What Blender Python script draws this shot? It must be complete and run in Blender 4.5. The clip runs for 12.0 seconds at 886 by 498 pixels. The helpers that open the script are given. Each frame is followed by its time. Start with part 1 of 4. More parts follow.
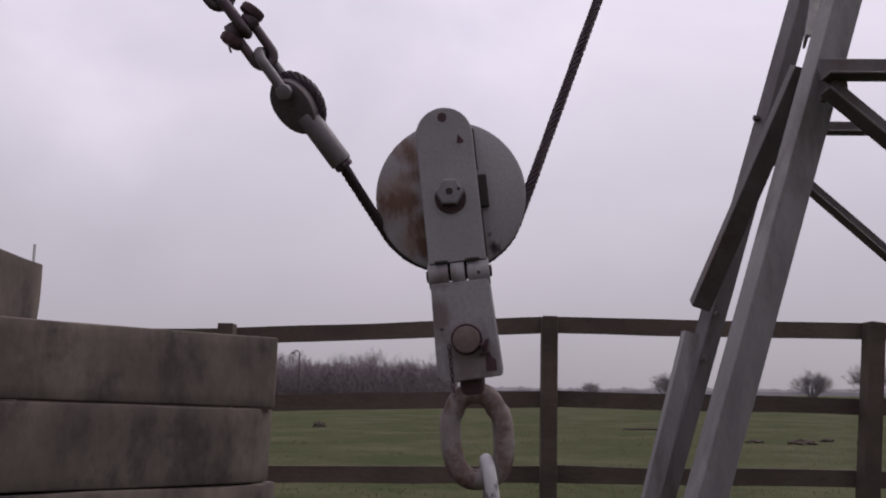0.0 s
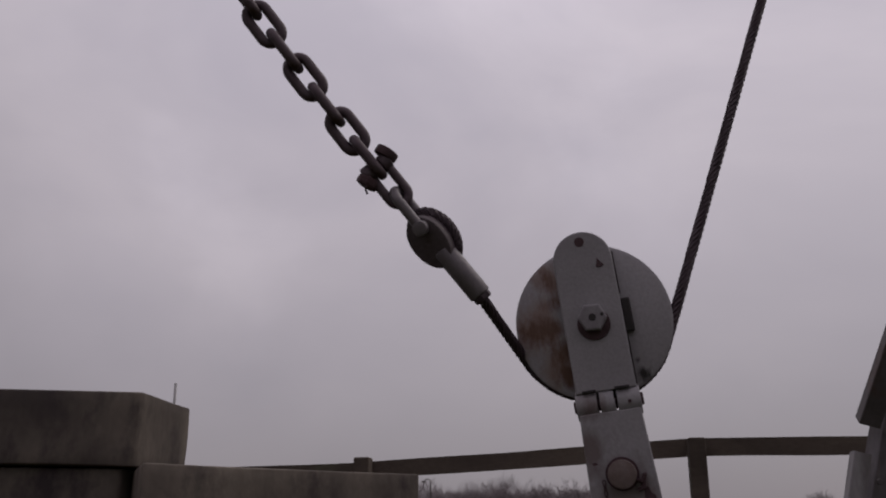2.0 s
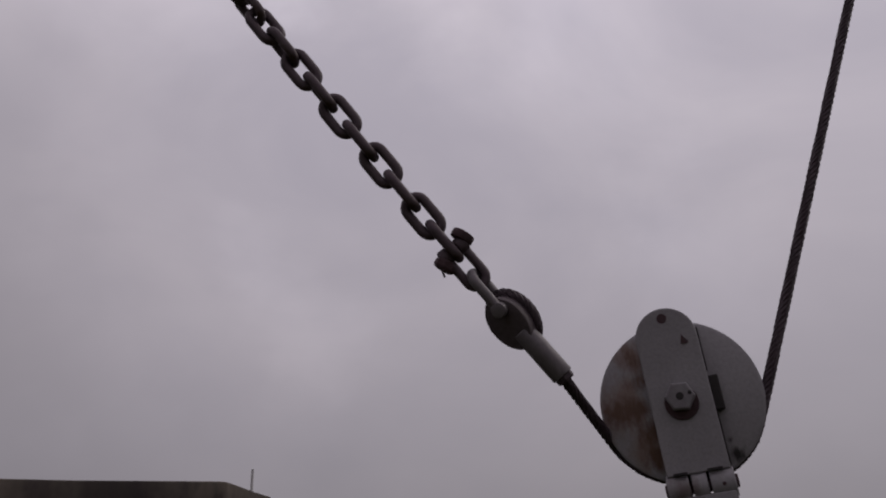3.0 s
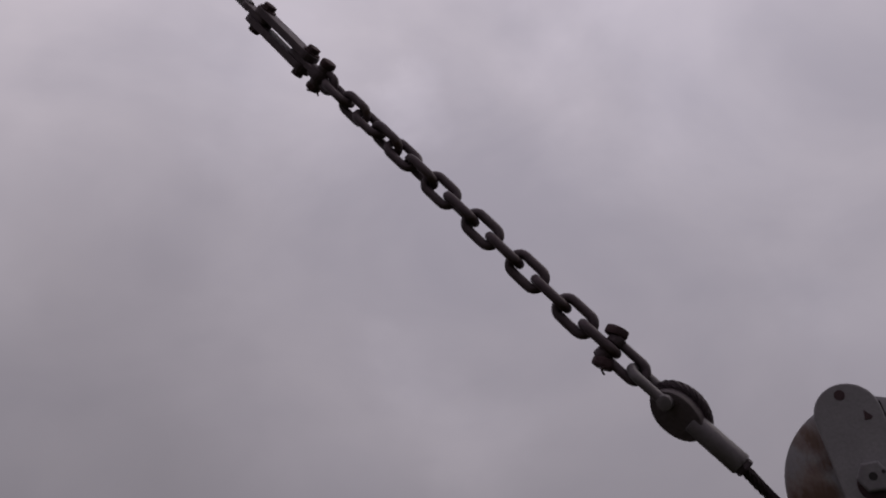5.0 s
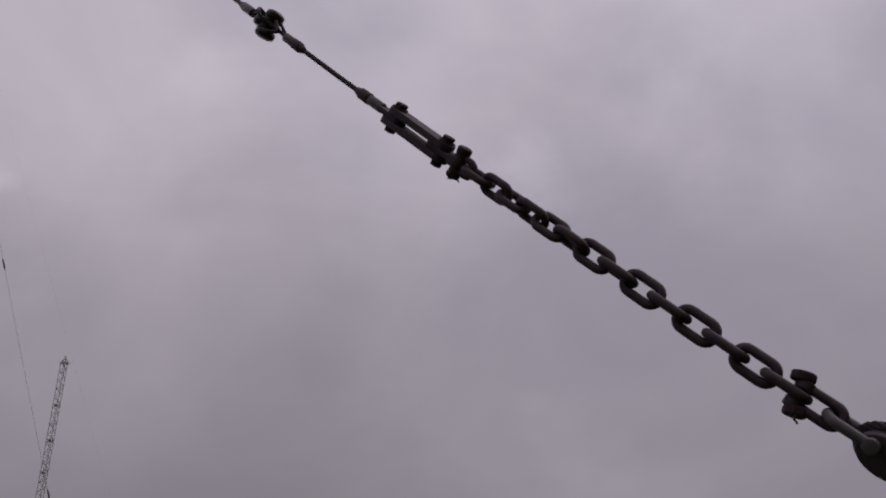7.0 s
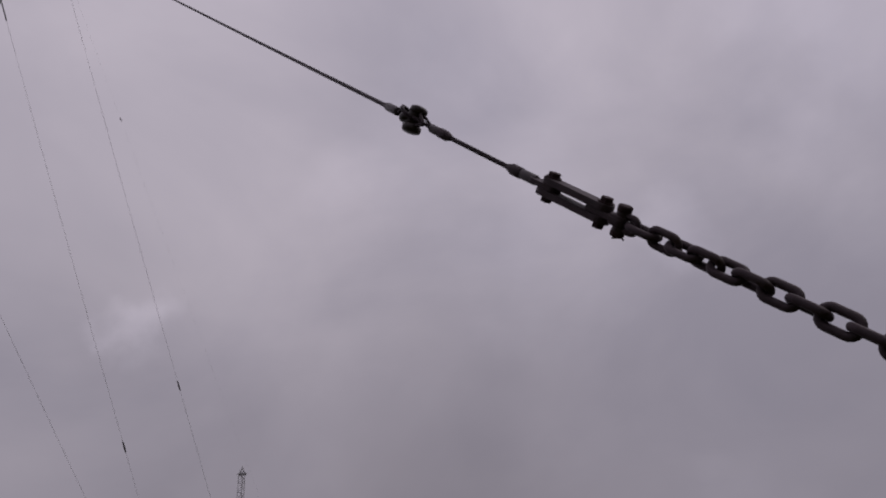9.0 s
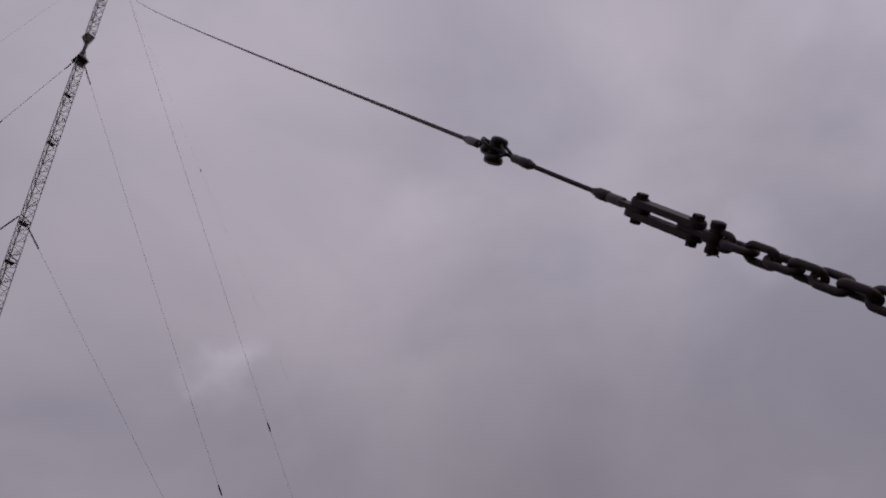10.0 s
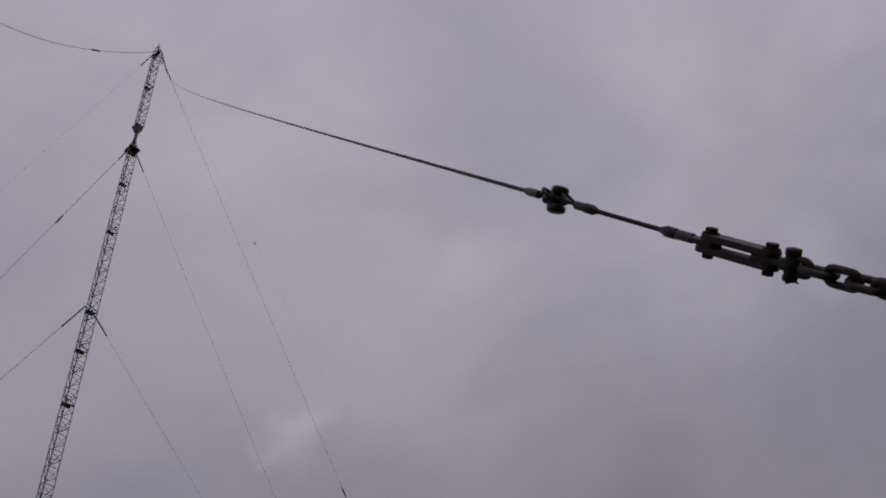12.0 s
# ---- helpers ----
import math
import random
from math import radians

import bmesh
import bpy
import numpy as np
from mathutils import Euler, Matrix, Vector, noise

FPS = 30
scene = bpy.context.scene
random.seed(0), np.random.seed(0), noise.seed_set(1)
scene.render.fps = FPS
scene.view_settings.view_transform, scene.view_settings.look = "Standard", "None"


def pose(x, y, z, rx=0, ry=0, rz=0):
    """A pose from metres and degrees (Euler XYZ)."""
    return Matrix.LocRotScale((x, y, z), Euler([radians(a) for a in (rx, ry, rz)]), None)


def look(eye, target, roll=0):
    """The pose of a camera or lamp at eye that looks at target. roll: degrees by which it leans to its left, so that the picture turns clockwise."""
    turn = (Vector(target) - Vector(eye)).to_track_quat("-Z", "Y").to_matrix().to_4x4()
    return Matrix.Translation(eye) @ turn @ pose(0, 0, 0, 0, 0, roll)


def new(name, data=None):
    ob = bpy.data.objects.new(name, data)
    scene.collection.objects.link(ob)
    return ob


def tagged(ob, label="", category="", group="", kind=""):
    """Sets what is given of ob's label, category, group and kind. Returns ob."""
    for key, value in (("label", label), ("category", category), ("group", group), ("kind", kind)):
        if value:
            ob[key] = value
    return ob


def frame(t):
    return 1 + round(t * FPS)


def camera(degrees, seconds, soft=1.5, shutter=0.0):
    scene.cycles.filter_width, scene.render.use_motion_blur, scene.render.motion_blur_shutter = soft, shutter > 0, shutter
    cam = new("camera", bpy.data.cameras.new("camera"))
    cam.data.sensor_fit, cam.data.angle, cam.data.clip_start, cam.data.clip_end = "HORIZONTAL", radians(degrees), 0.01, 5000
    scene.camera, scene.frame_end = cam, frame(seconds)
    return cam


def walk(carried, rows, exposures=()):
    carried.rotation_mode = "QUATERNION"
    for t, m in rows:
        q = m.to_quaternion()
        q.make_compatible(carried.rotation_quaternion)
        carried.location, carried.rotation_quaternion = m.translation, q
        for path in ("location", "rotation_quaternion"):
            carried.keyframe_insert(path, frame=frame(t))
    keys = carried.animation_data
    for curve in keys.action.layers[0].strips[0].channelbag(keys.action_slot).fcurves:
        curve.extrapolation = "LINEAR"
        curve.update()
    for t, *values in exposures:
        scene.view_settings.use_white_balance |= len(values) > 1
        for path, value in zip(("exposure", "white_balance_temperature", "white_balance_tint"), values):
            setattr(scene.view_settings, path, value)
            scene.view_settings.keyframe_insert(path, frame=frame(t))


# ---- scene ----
cam = camera(53.96, 12.0, soft=2.0)
EYE_HEIGHT = 0.88


def aim(x, y, z, pitch, roll, yaw):
    return pose(x, y, z + EYE_HEIGHT, 90 + pitch, 0, yaw) @ pose(0, 0, 0, 0, 0, roll)


ROWS = [
    (0, aim(0.0038, 0.0035, -0.0054, 9.264, 0.417, 0.354)),
    (0.5, aim(-0.0039, 0.0109, -0.0000, 10.851, -0.069, 1.898)),
    (1, aim(-0.0138, 0.0182, 0.0049, 12.587, -0.455, 3.706)),
    (1.5, aim(-0.0222, 0.0267, 0.0123, 14.895, -0.785, 6.089)),
    (2, aim(-0.0338, 0.0320, 0.0198, 17.285, -1.025, 8.515)),
    (2.5, aim(-0.0438, 0.0334, 0.0258, 19.826, -1.102, 11.009)),
    (3, aim(-0.0485, 0.0291, 0.0269, 22.556, -1.347, 13.290)),
    (5, aim(-0.0534, -0.0128, 0.0200, 29.634, -3.643, 23.230)),
    (5.5, aim(-0.0584, -0.0219, 0.0229, 31.209, -4.242, 25.780)),
    (6, aim(-0.0645, -0.0302, 0.0251, 32.569, -4.944, 28.460)),
    (6.5, aim(-0.0718, -0.0362, 0.0252, 33.847, -5.529, 31.249)),
    (7, aim(-0.0807, -0.0463, 0.0208, 35.203, -6.171, 33.355)),
    (9, aim(-0.1227, -0.0980, 0.0026, 41.356, -7.202, 44.453)),
    (9.5, aim(-0.1309, -0.1128, -0.0007, 42.787, -6.514, 48.403)),
    (10, aim(-0.1358, -0.1332, -0.0023, 43.931, -6.326, 50.943)),
    (10.5, aim(-0.1352, -0.1510, -0.0040, 45.117, -6.942, 52.616)),
    (11, aim(-0.1340, -0.1681, -0.0052, 46.226, -7.903, 53.832)),
    (11.5, aim(-0.1323, -0.1834, -0.0081, 47.103, -8.540, 54.670)),
    (12, aim(-0.1301, -0.1962, -0.0133, 47.723, -8.868, 55.363)),
]
EXPOSURES = [(0.0, 1.65, 6430, 12.5), (0.5, 1.48, 6560, 11), (1.0, 1.33, 6640, 10), (1.5, 1.15, 6650, 10), (2.5, 0.86, 6620, 10),
             (5.0, 0.50, 6540, 11), (7.0, 0.32, 6450, 12.5), (9.0, 0.15, 6370, 13.5), (12.0, -0.07, 6290, 14.5)]
walk(cam, ROWS, EXPOSURES)

# ---- world and light: an overcast winter sky ----
SUN_ELEVATION, SUN_TURN = 42, 60
world = bpy.data.worlds.new("overcast_sky")
scene.world = world
world.use_nodes = True
wn, wl = world.node_tree.nodes, world.node_tree.links
wn.clear()
w_out = wn.new("ShaderNodeOutputWorld")
w_bg = wn.new("ShaderNodeBackground")
w_sky = wn.new("ShaderNodeTexSky")
w_sky.sky_type = "NISHITA"
w_sky.sun_disc = False
w_sky.sun_elevation, w_sky.sun_rotation = radians(SUN_ELEVATION), radians(SUN_TURN)
w_co = wn.new("ShaderNodeTexCoord")
w_map = wn.new("ShaderNodeMapping")
w_map.inputs["Scale"].default_value = (1.0, 1.0, 1.7)
w_map.inputs["Location"].default_value = (3.1, 1.7, 0.4)
w_big = wn.new("ShaderNodeTexNoise")
w_big.inputs["Scale"].default_value = 2.6
w_big.inputs["Detail"].default_value = 5.0
w_big.inputs["Roughness"].default_value = 0.5
w_big.inputs["Distortion"].default_value = 0.35
w_ramp = wn.new("ShaderNodeValToRGB")
w_ramp.color_ramp.elements[0].position = 0.3
w_ramp.color_ramp.elements[0].color = (0.326, 0.301, 0.347, 1)
w_ramp.color_ramp.elements[1].position = 0.72
w_ramp.color_ramp.elements[1].color = (0.462, 0.42, 0.462, 1)
w_dim = wn.new("ShaderNodeVectorMath")
w_dim.operation = "SCALE"
w_dim.inputs["Scale"].default_value = 0.06
w_mix = wn.new("ShaderNodeMixRGB")
w_mix.inputs["Fac"].default_value = 0.08
wl.new(w_co.outputs["Generated"], w_map.inputs["Vector"])
wl.new(w_map.outputs["Vector"], w_big.inputs["Vector"])
# the cloud is smoother towards the horizon
w_up = wn.new("ShaderNodeSeparateXYZ")
wl.new(w_co.outputs["Generated"], w_up.inputs["Vector"])
w_part = wn.new("ShaderNodeMapRange")
w_part.inputs["From Min"].default_value, w_part.inputs["From Max"].default_value = 0.1, 0.6
w_part.inputs["To Min"].default_value, w_part.inputs["To Max"].default_value = 0.35, 1.0
wl.new(w_up.outputs["Z"], w_part.inputs["Value"])
w_even = wn.new("ShaderNodeMix")
w_even.inputs["A"].default_value = 0.51
wl.new(w_part.outputs["Result"], w_even.inputs["Factor"])
wl.new(w_big.outputs["Fac"], w_even.inputs["B"])
wl.new(w_even.outputs["Result"], w_ramp.inputs["Fac"])
wl.new(w_sky.outputs["Color"], w_dim.inputs[0])
wl.new(w_ramp.outputs["Color"], w_mix.inputs["Color1"])
wl.new(w_dim.outputs["Vector"], w_mix.inputs["Color2"])
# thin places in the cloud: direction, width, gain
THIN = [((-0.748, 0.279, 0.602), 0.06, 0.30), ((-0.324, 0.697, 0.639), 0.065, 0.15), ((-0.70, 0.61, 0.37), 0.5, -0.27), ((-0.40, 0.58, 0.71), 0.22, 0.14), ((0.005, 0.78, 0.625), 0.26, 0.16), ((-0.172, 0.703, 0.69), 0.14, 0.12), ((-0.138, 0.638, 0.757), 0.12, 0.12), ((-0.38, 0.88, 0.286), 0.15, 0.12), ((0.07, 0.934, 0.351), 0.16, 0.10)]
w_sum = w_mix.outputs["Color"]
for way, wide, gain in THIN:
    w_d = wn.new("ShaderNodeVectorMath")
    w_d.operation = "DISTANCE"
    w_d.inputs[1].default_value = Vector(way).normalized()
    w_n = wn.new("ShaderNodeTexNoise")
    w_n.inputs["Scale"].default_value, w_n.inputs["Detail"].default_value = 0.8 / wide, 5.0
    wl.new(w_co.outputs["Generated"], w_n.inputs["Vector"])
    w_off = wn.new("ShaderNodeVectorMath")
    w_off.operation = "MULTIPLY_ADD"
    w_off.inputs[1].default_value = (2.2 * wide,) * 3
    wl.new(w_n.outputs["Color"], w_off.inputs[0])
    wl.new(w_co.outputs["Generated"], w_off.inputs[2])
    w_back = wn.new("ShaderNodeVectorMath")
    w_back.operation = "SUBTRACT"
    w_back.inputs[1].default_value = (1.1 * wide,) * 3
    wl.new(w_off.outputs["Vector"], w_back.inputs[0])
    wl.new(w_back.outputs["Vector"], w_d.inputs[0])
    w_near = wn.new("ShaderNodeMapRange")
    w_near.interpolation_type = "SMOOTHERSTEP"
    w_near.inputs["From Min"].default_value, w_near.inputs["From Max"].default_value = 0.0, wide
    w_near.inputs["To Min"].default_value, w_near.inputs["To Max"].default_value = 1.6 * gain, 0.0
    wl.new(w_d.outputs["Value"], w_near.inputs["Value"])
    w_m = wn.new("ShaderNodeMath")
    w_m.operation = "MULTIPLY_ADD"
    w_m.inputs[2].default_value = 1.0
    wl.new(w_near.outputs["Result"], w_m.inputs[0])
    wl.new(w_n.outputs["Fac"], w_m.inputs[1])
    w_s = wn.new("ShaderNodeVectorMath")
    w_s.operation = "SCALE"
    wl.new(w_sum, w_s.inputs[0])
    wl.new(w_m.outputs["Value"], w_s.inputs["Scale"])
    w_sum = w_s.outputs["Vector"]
w_xyz = wn.new("ShaderNodeSeparateXYZ")
wl.new(w_co.outputs["Generated"], w_xyz.inputs["Vector"])
w_rise = wn.new("ShaderNodeMapRange")
w_rise.inputs["From Min"].default_value, w_rise.inputs["From Max"].default_value = 0.0, 1.0
w_rise.inputs["To Min"].default_value, w_rise.inputs["To Max"].default_value = 0.265, 1.0
wl.new(w_xyz.outputs["Z"], w_rise.inputs["Value"])
w_zen = wn.new("ShaderNodeVectorMath")
w_zen.operation = "SCALE"
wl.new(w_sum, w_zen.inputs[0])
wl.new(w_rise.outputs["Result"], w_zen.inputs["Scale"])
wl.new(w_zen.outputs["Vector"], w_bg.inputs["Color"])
w_bg.inputs["Strength"].default_value = 1.20
wl.new(w_bg.outputs["Background"], w_out.inputs["Surface"])

sun = new("sun", bpy.data.lights.new("sun", "SUN"))
sun.data.energy, sun.data.angle, sun.data.color = 0.5, radians(35), (1.0, 0.95, 0.9)
sun.matrix_world = look((34.6, 20, 36), (0, 0, 0))


# ---- materials ----
def material(name, base, second, rough=0.7, metal=0.0, coarse=4.0, fine=60.0, bump=0.3, depth=0.004,
             stain=None, stain_scale=3.0, stain_at=(0.55, 0.7), stretch=(1, 1, 1), vary=0.0, grainy=0.22, gloss=0.4):
    """A surface of two tones with coarse and fine variation, relief, and patches of a third tone."""
    m = bpy.data.materials.new(name)
    m.use_nodes = True
    n, l = m.node_tree.nodes, m.node_tree.links
    bsdf = n["Principled BSDF"]
    co = n.new("ShaderNodeTexCoord")
    mp = n.new("ShaderNodeMapping")
    mp.inputs["Scale"].default_value = stretch
    l.new(co.outputs["Object"], mp.inputs["Vector"])
    if vary:
        own = n.new("ShaderNodeObjectInfo")
        shift = n.new("ShaderNodeMath")
        shift.operation = "MULTIPLY"
        shift.inputs[1].default_value = 40.0
        l.new(own.outputs["Random"], shift.inputs[0])
        l.new(shift.outputs["Value"], mp.inputs["Location"])

    def noise_node(scale, detail=4.0, roughness=0.55):
        t = n.new("ShaderNodeTexNoise")
        t.inputs["Scale"].default_value, t.inputs["Detail"].default_value = scale, detail
        t.inputs["Roughness"].default_value = roughness
        l.new(mp.outputs["Vector"], t.inputs["Vector"])
        return t

    def ramp_node(src, lo, hi):
        r = n.new("ShaderNodeMapRange")
        r.inputs["From Min"].default_value, r.inputs["From Max"].default_value = lo, hi
        l.new(src, r.inputs["Value"])
        return r.outputs["Result"]

    def mix_node(fac, a, b):
        x = n.new("ShaderNodeMixRGB")
        l.new(fac, x.inputs["Fac"])
        for key, v in (("Color1", a), ("Color2", b)):
            if isinstance(v, tuple):
                x.inputs[key].default_value = (*v, 1)
            else:
                l.new(v, x.inputs[key])
        return x.outputs["Color"]

    big, small = noise_node(coarse), noise_node(fine, 3.0)
    colour = mix_node(ramp_node(big.outputs["Fac"], 0.32, 0.68), base, second)
    grain = n.new("ShaderNodeMixRGB")
    grain.blend_type = "MULTIPLY"
    grain.inputs["Fac"].default_value = grainy
    l.new(colour, grain.inputs["Color1"])
    shade = n.new("ShaderNodeCombineColor")
    g = ramp_node(small.outputs["Fac"], 0.1, 0.62)
    for key in ("Red", "Green", "Blue"):
        l.new(g, shade.inputs[key])
    l.new(shade.outputs["Color"], grain.inputs["Color2"])
    colour = grain.outputs["Color"]
    if stain:
        st = noise_node(stain_scale, 6.0, 0.65)
        colour = mix_node(ramp_node(st.outputs["Fac"], *stain_at), colour, stain)
    if vary:
        info = n.new("ShaderNodeObjectInfo")
        hsv = n.new("ShaderNodeHueSaturation")
        v = n.new("ShaderNodeMapRange")
        v.inputs["To Min"].default_value, v.inputs["To Max"].default_value = 1 - vary, 1 + vary
        l.new(info.outputs["Random"], v.inputs["Value"])
        l.new(v.outputs["Result"], hsv.inputs["Value"])
        l.new(colour, hsv.inputs["Color"])
        colour = hsv.outputs["Color"]
    l.new(colour, bsdf.inputs["Base Color"])
    bsdf.inputs["Metallic"].default_value = metal
    bsdf.inputs["Specular IOR Level"].default_value = gloss
    rr = n.new("ShaderNodeMapRange")
    rr.inputs["To Min"].default_value, rr.inputs["To Max"].default_value = max(rough - 0.12, 0.05), min(rough + 0.12, 1)
    l.new(big.outputs["Fac"], rr.inputs["Value"])
    l.new(rr.outputs["Result"], bsdf.inputs["Roughness"])
    bp = n.new("ShaderNodeBump")
    bp.inputs["Strength"].default_value, bp.inputs["Distance"].default_value = bump, depth
    l.new(small.outputs["Fac"], bp.inputs["Height"])
    l.new(bp.outputs["Normal"], bsdf.inputs["Normal"])
    return m


GREY_PAINT = material("grey_paint", (0.19, 0.178, 0.19), (0.228, 0.216, 0.228), 0.6, 0, 9, 160, 0.25, 0.002,
                      (0.0824, 0.0475, 0.0317), 11, (0.66, 0.76))
SHEAVE_PAINT = material("sheave_paint", (0.196, 0.184, 0.196), (0.228, 0.216, 0.228), 0.6, 0, 7, 140, 0.25, 0.002)
NUT_PAINT = material("grimy_nut_paint", (0.142, 0.13, 0.14), (0.18, 0.168, 0.178), 0.65, 0, 20, 140, 0.3, 0.002, (0.07, 0.045, 0.036), 30, (0.62, 0.74))
RUSTY = material("rusty_steel", (0.041, 0.0205, 0.025), (0.066, 0.037, 0.042), 0.85, 0.1, 20, 220, 0.5, 0.003)
WHITE_CHIPPED = material("white_chipped_paint", (0.28, 0.27, 0.285), (0.35, 0.34, 0.35), 0.55, 0, 10, 120, 0.4, 0.003,
                         (0.12, 0.11, 0.12), 20, (0.56, 0.6))
CHAIN_STEEL = material("dark_galvanised_chain", (0.058, 0.039, 0.048), (0.084, 0.061, 0.071), 0.6, 0.3, 25, 200, 0.4, 0.002,
                       (0.0446, 0.0248, 0.0198), 18, (0.58, 0.7))
THIMBLE = material("grimy_cast_thimble", (0.058, 0.043, 0.049), (0.084, 0.066, 0.072), 0.6, 0.2, 18, 140, 0.4, 0.002, (0.045, 0.03, 0.03), 16, (0.56, 0.7))
GALV = material("weathered_galvanised", (0.108, 0.094, 0.102), (0.15, 0.134, 0.143), 0.55, 0.3, 14, 150, 0.35, 0.002,
                (0.0476, 0.0387, 0.0357), 18, (0.6, 0.7))
ROPE = material("greased_wire_rope", (0.032, 0.0195, 0.026), (0.054, 0.037, 0.045), 0.65, 0.3, 30, 260, 0.5, 0.002)
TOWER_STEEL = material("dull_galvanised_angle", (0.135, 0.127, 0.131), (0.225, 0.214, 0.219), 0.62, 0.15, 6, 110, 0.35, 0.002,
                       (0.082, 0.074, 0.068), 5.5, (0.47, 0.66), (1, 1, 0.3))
# darker grey version of the tower steel, for the back legs
TOWER_MID = material("darker_galvanised_angle", (0.086, 0.077, 0.083), (0.145, 0.133, 0.139), 0.65, 0.15, 6, 110, 0.35, 0.002,
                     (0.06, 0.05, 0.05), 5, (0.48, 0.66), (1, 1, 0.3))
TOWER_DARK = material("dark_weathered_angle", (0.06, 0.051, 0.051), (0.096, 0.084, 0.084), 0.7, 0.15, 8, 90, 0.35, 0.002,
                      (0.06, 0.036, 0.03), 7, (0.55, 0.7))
CONCRETE = material("stained_concrete", (0.056, 0.046, 0.042), (0.136, 0.115, 0.097), 0.92, 0, 5.0, 50, 0.45, 0.003,
                    (0.040, 0.032, 0.033), 6.5, (0.50, 0.68), (1.0, 1.0, 0.6), 0.12, gloss=0.15)
WOOD = material("weathered_fence_wood", (0.052, 0.0408, 0.034), (0.083, 0.066, 0.054), 0.9, 0, 5, 60, 0.6, 0.004,
                (0.079, 0.0738, 0.0527), 4, (0.58, 0.75), (0.5, 1, 1), 0.1, gloss=0.15)
GRASS = material("meadow_grass", (0.036, 0.045, 0.018), (0.050, 0.054, 0.026), 0.95, 0, 0.8, 7, 0.6, 0.03,
                 (0.076, 0.070, 0.042), 0.55, (0.46, 0.74), (0.9, 0.9, 1), grainy=0.4, gloss=0.02)
BLADE = material("grass_blades", (0.066, 0.078, 0.032), (0.105, 0.096, 0.056), 0.9, 0, 1.4, 12, 0.1, 0.002, gloss=0.05)
MUD = material("bare_mud", (0.040, 0.033, 0.027), (0.062, 0.052, 0.042), 0.95, 0, 6, 40, 0.7, 0.02, gloss=0.05)
# bark of the wood and far trees, lightened in colour to draw distance haze
BARK = material("haze_lightened_bark", (0.145, 0.124, 0.132), (0.19, 0.164, 0.17), 0.95, 0, 0.4, 8, 0.4, 0.02, gloss=0.05)
FAR_BARK = material("haze_tinted_far_twigs", (0.18, 0.165, 0.172), (0.23, 0.21, 0.212), 1.0, 0, 0.4, 8, 0.3, 0.02, gloss=0.05)
BOLT_BROWN = material("brown_bolt_paint", (0.085, 0.058, 0.052), (0.13, 0.1, 0.095), 0.75, 0, 30, 160, 0.4, 0.002)
# hedge colour greyed and lightened for the haze over the fields
FAR_HEDGE = material("haze_tinted_hedge", (0.15, 0.142, 0.152), (0.19, 0.182, 0.188), 1.0, 0, 0.06, 0.8, 0.3, 0.1, gloss=0.02)
MAST_PAINT = material("mast_steel", (0.21, 0.205, 0.222), (0.32, 0.31, 0.33), 0.6, 0.2, 0.4, 6, 0.2, 0.002)
# mast steel made paler: distance haze is put into its colour
FAR_MAST = material("haze_tinted_far_mast", (0.36, 0.35, 0.38), (0.46, 0.45, 0.475), 0.7, 0.1, 0.4, 6, 0.2, 0.002)
GUY_STEEL = material("guy_wire_steel", (0.44, 0.42, 0.45), (0.52, 0.5, 0.53), 0.6, 0.2, 3, 40, 0.2, 0.001)
INSULATOR = material("dark_glazed_porcelain", (0.0385, 0.0275, 0.0305), (0.0595, 0.044, 0.0455), 0.35, 0, 20, 120, 0.2, 0.001)
POLE_PAINT = material("pale_pole_paint", (0.36, 0.35, 0.36), (0.42, 0.41, 0.42), 0.6, 0, 2, 30, 0.2, 0.001)
# near-black colour that stands in for the shade in gaps and holes
RECESS_SHADE = material("recess_shade", (0.018, 0.015, 0.015), (0.03, 0.026, 0.026), 0.9, 0, 20, 120, 0.2, 0.001)


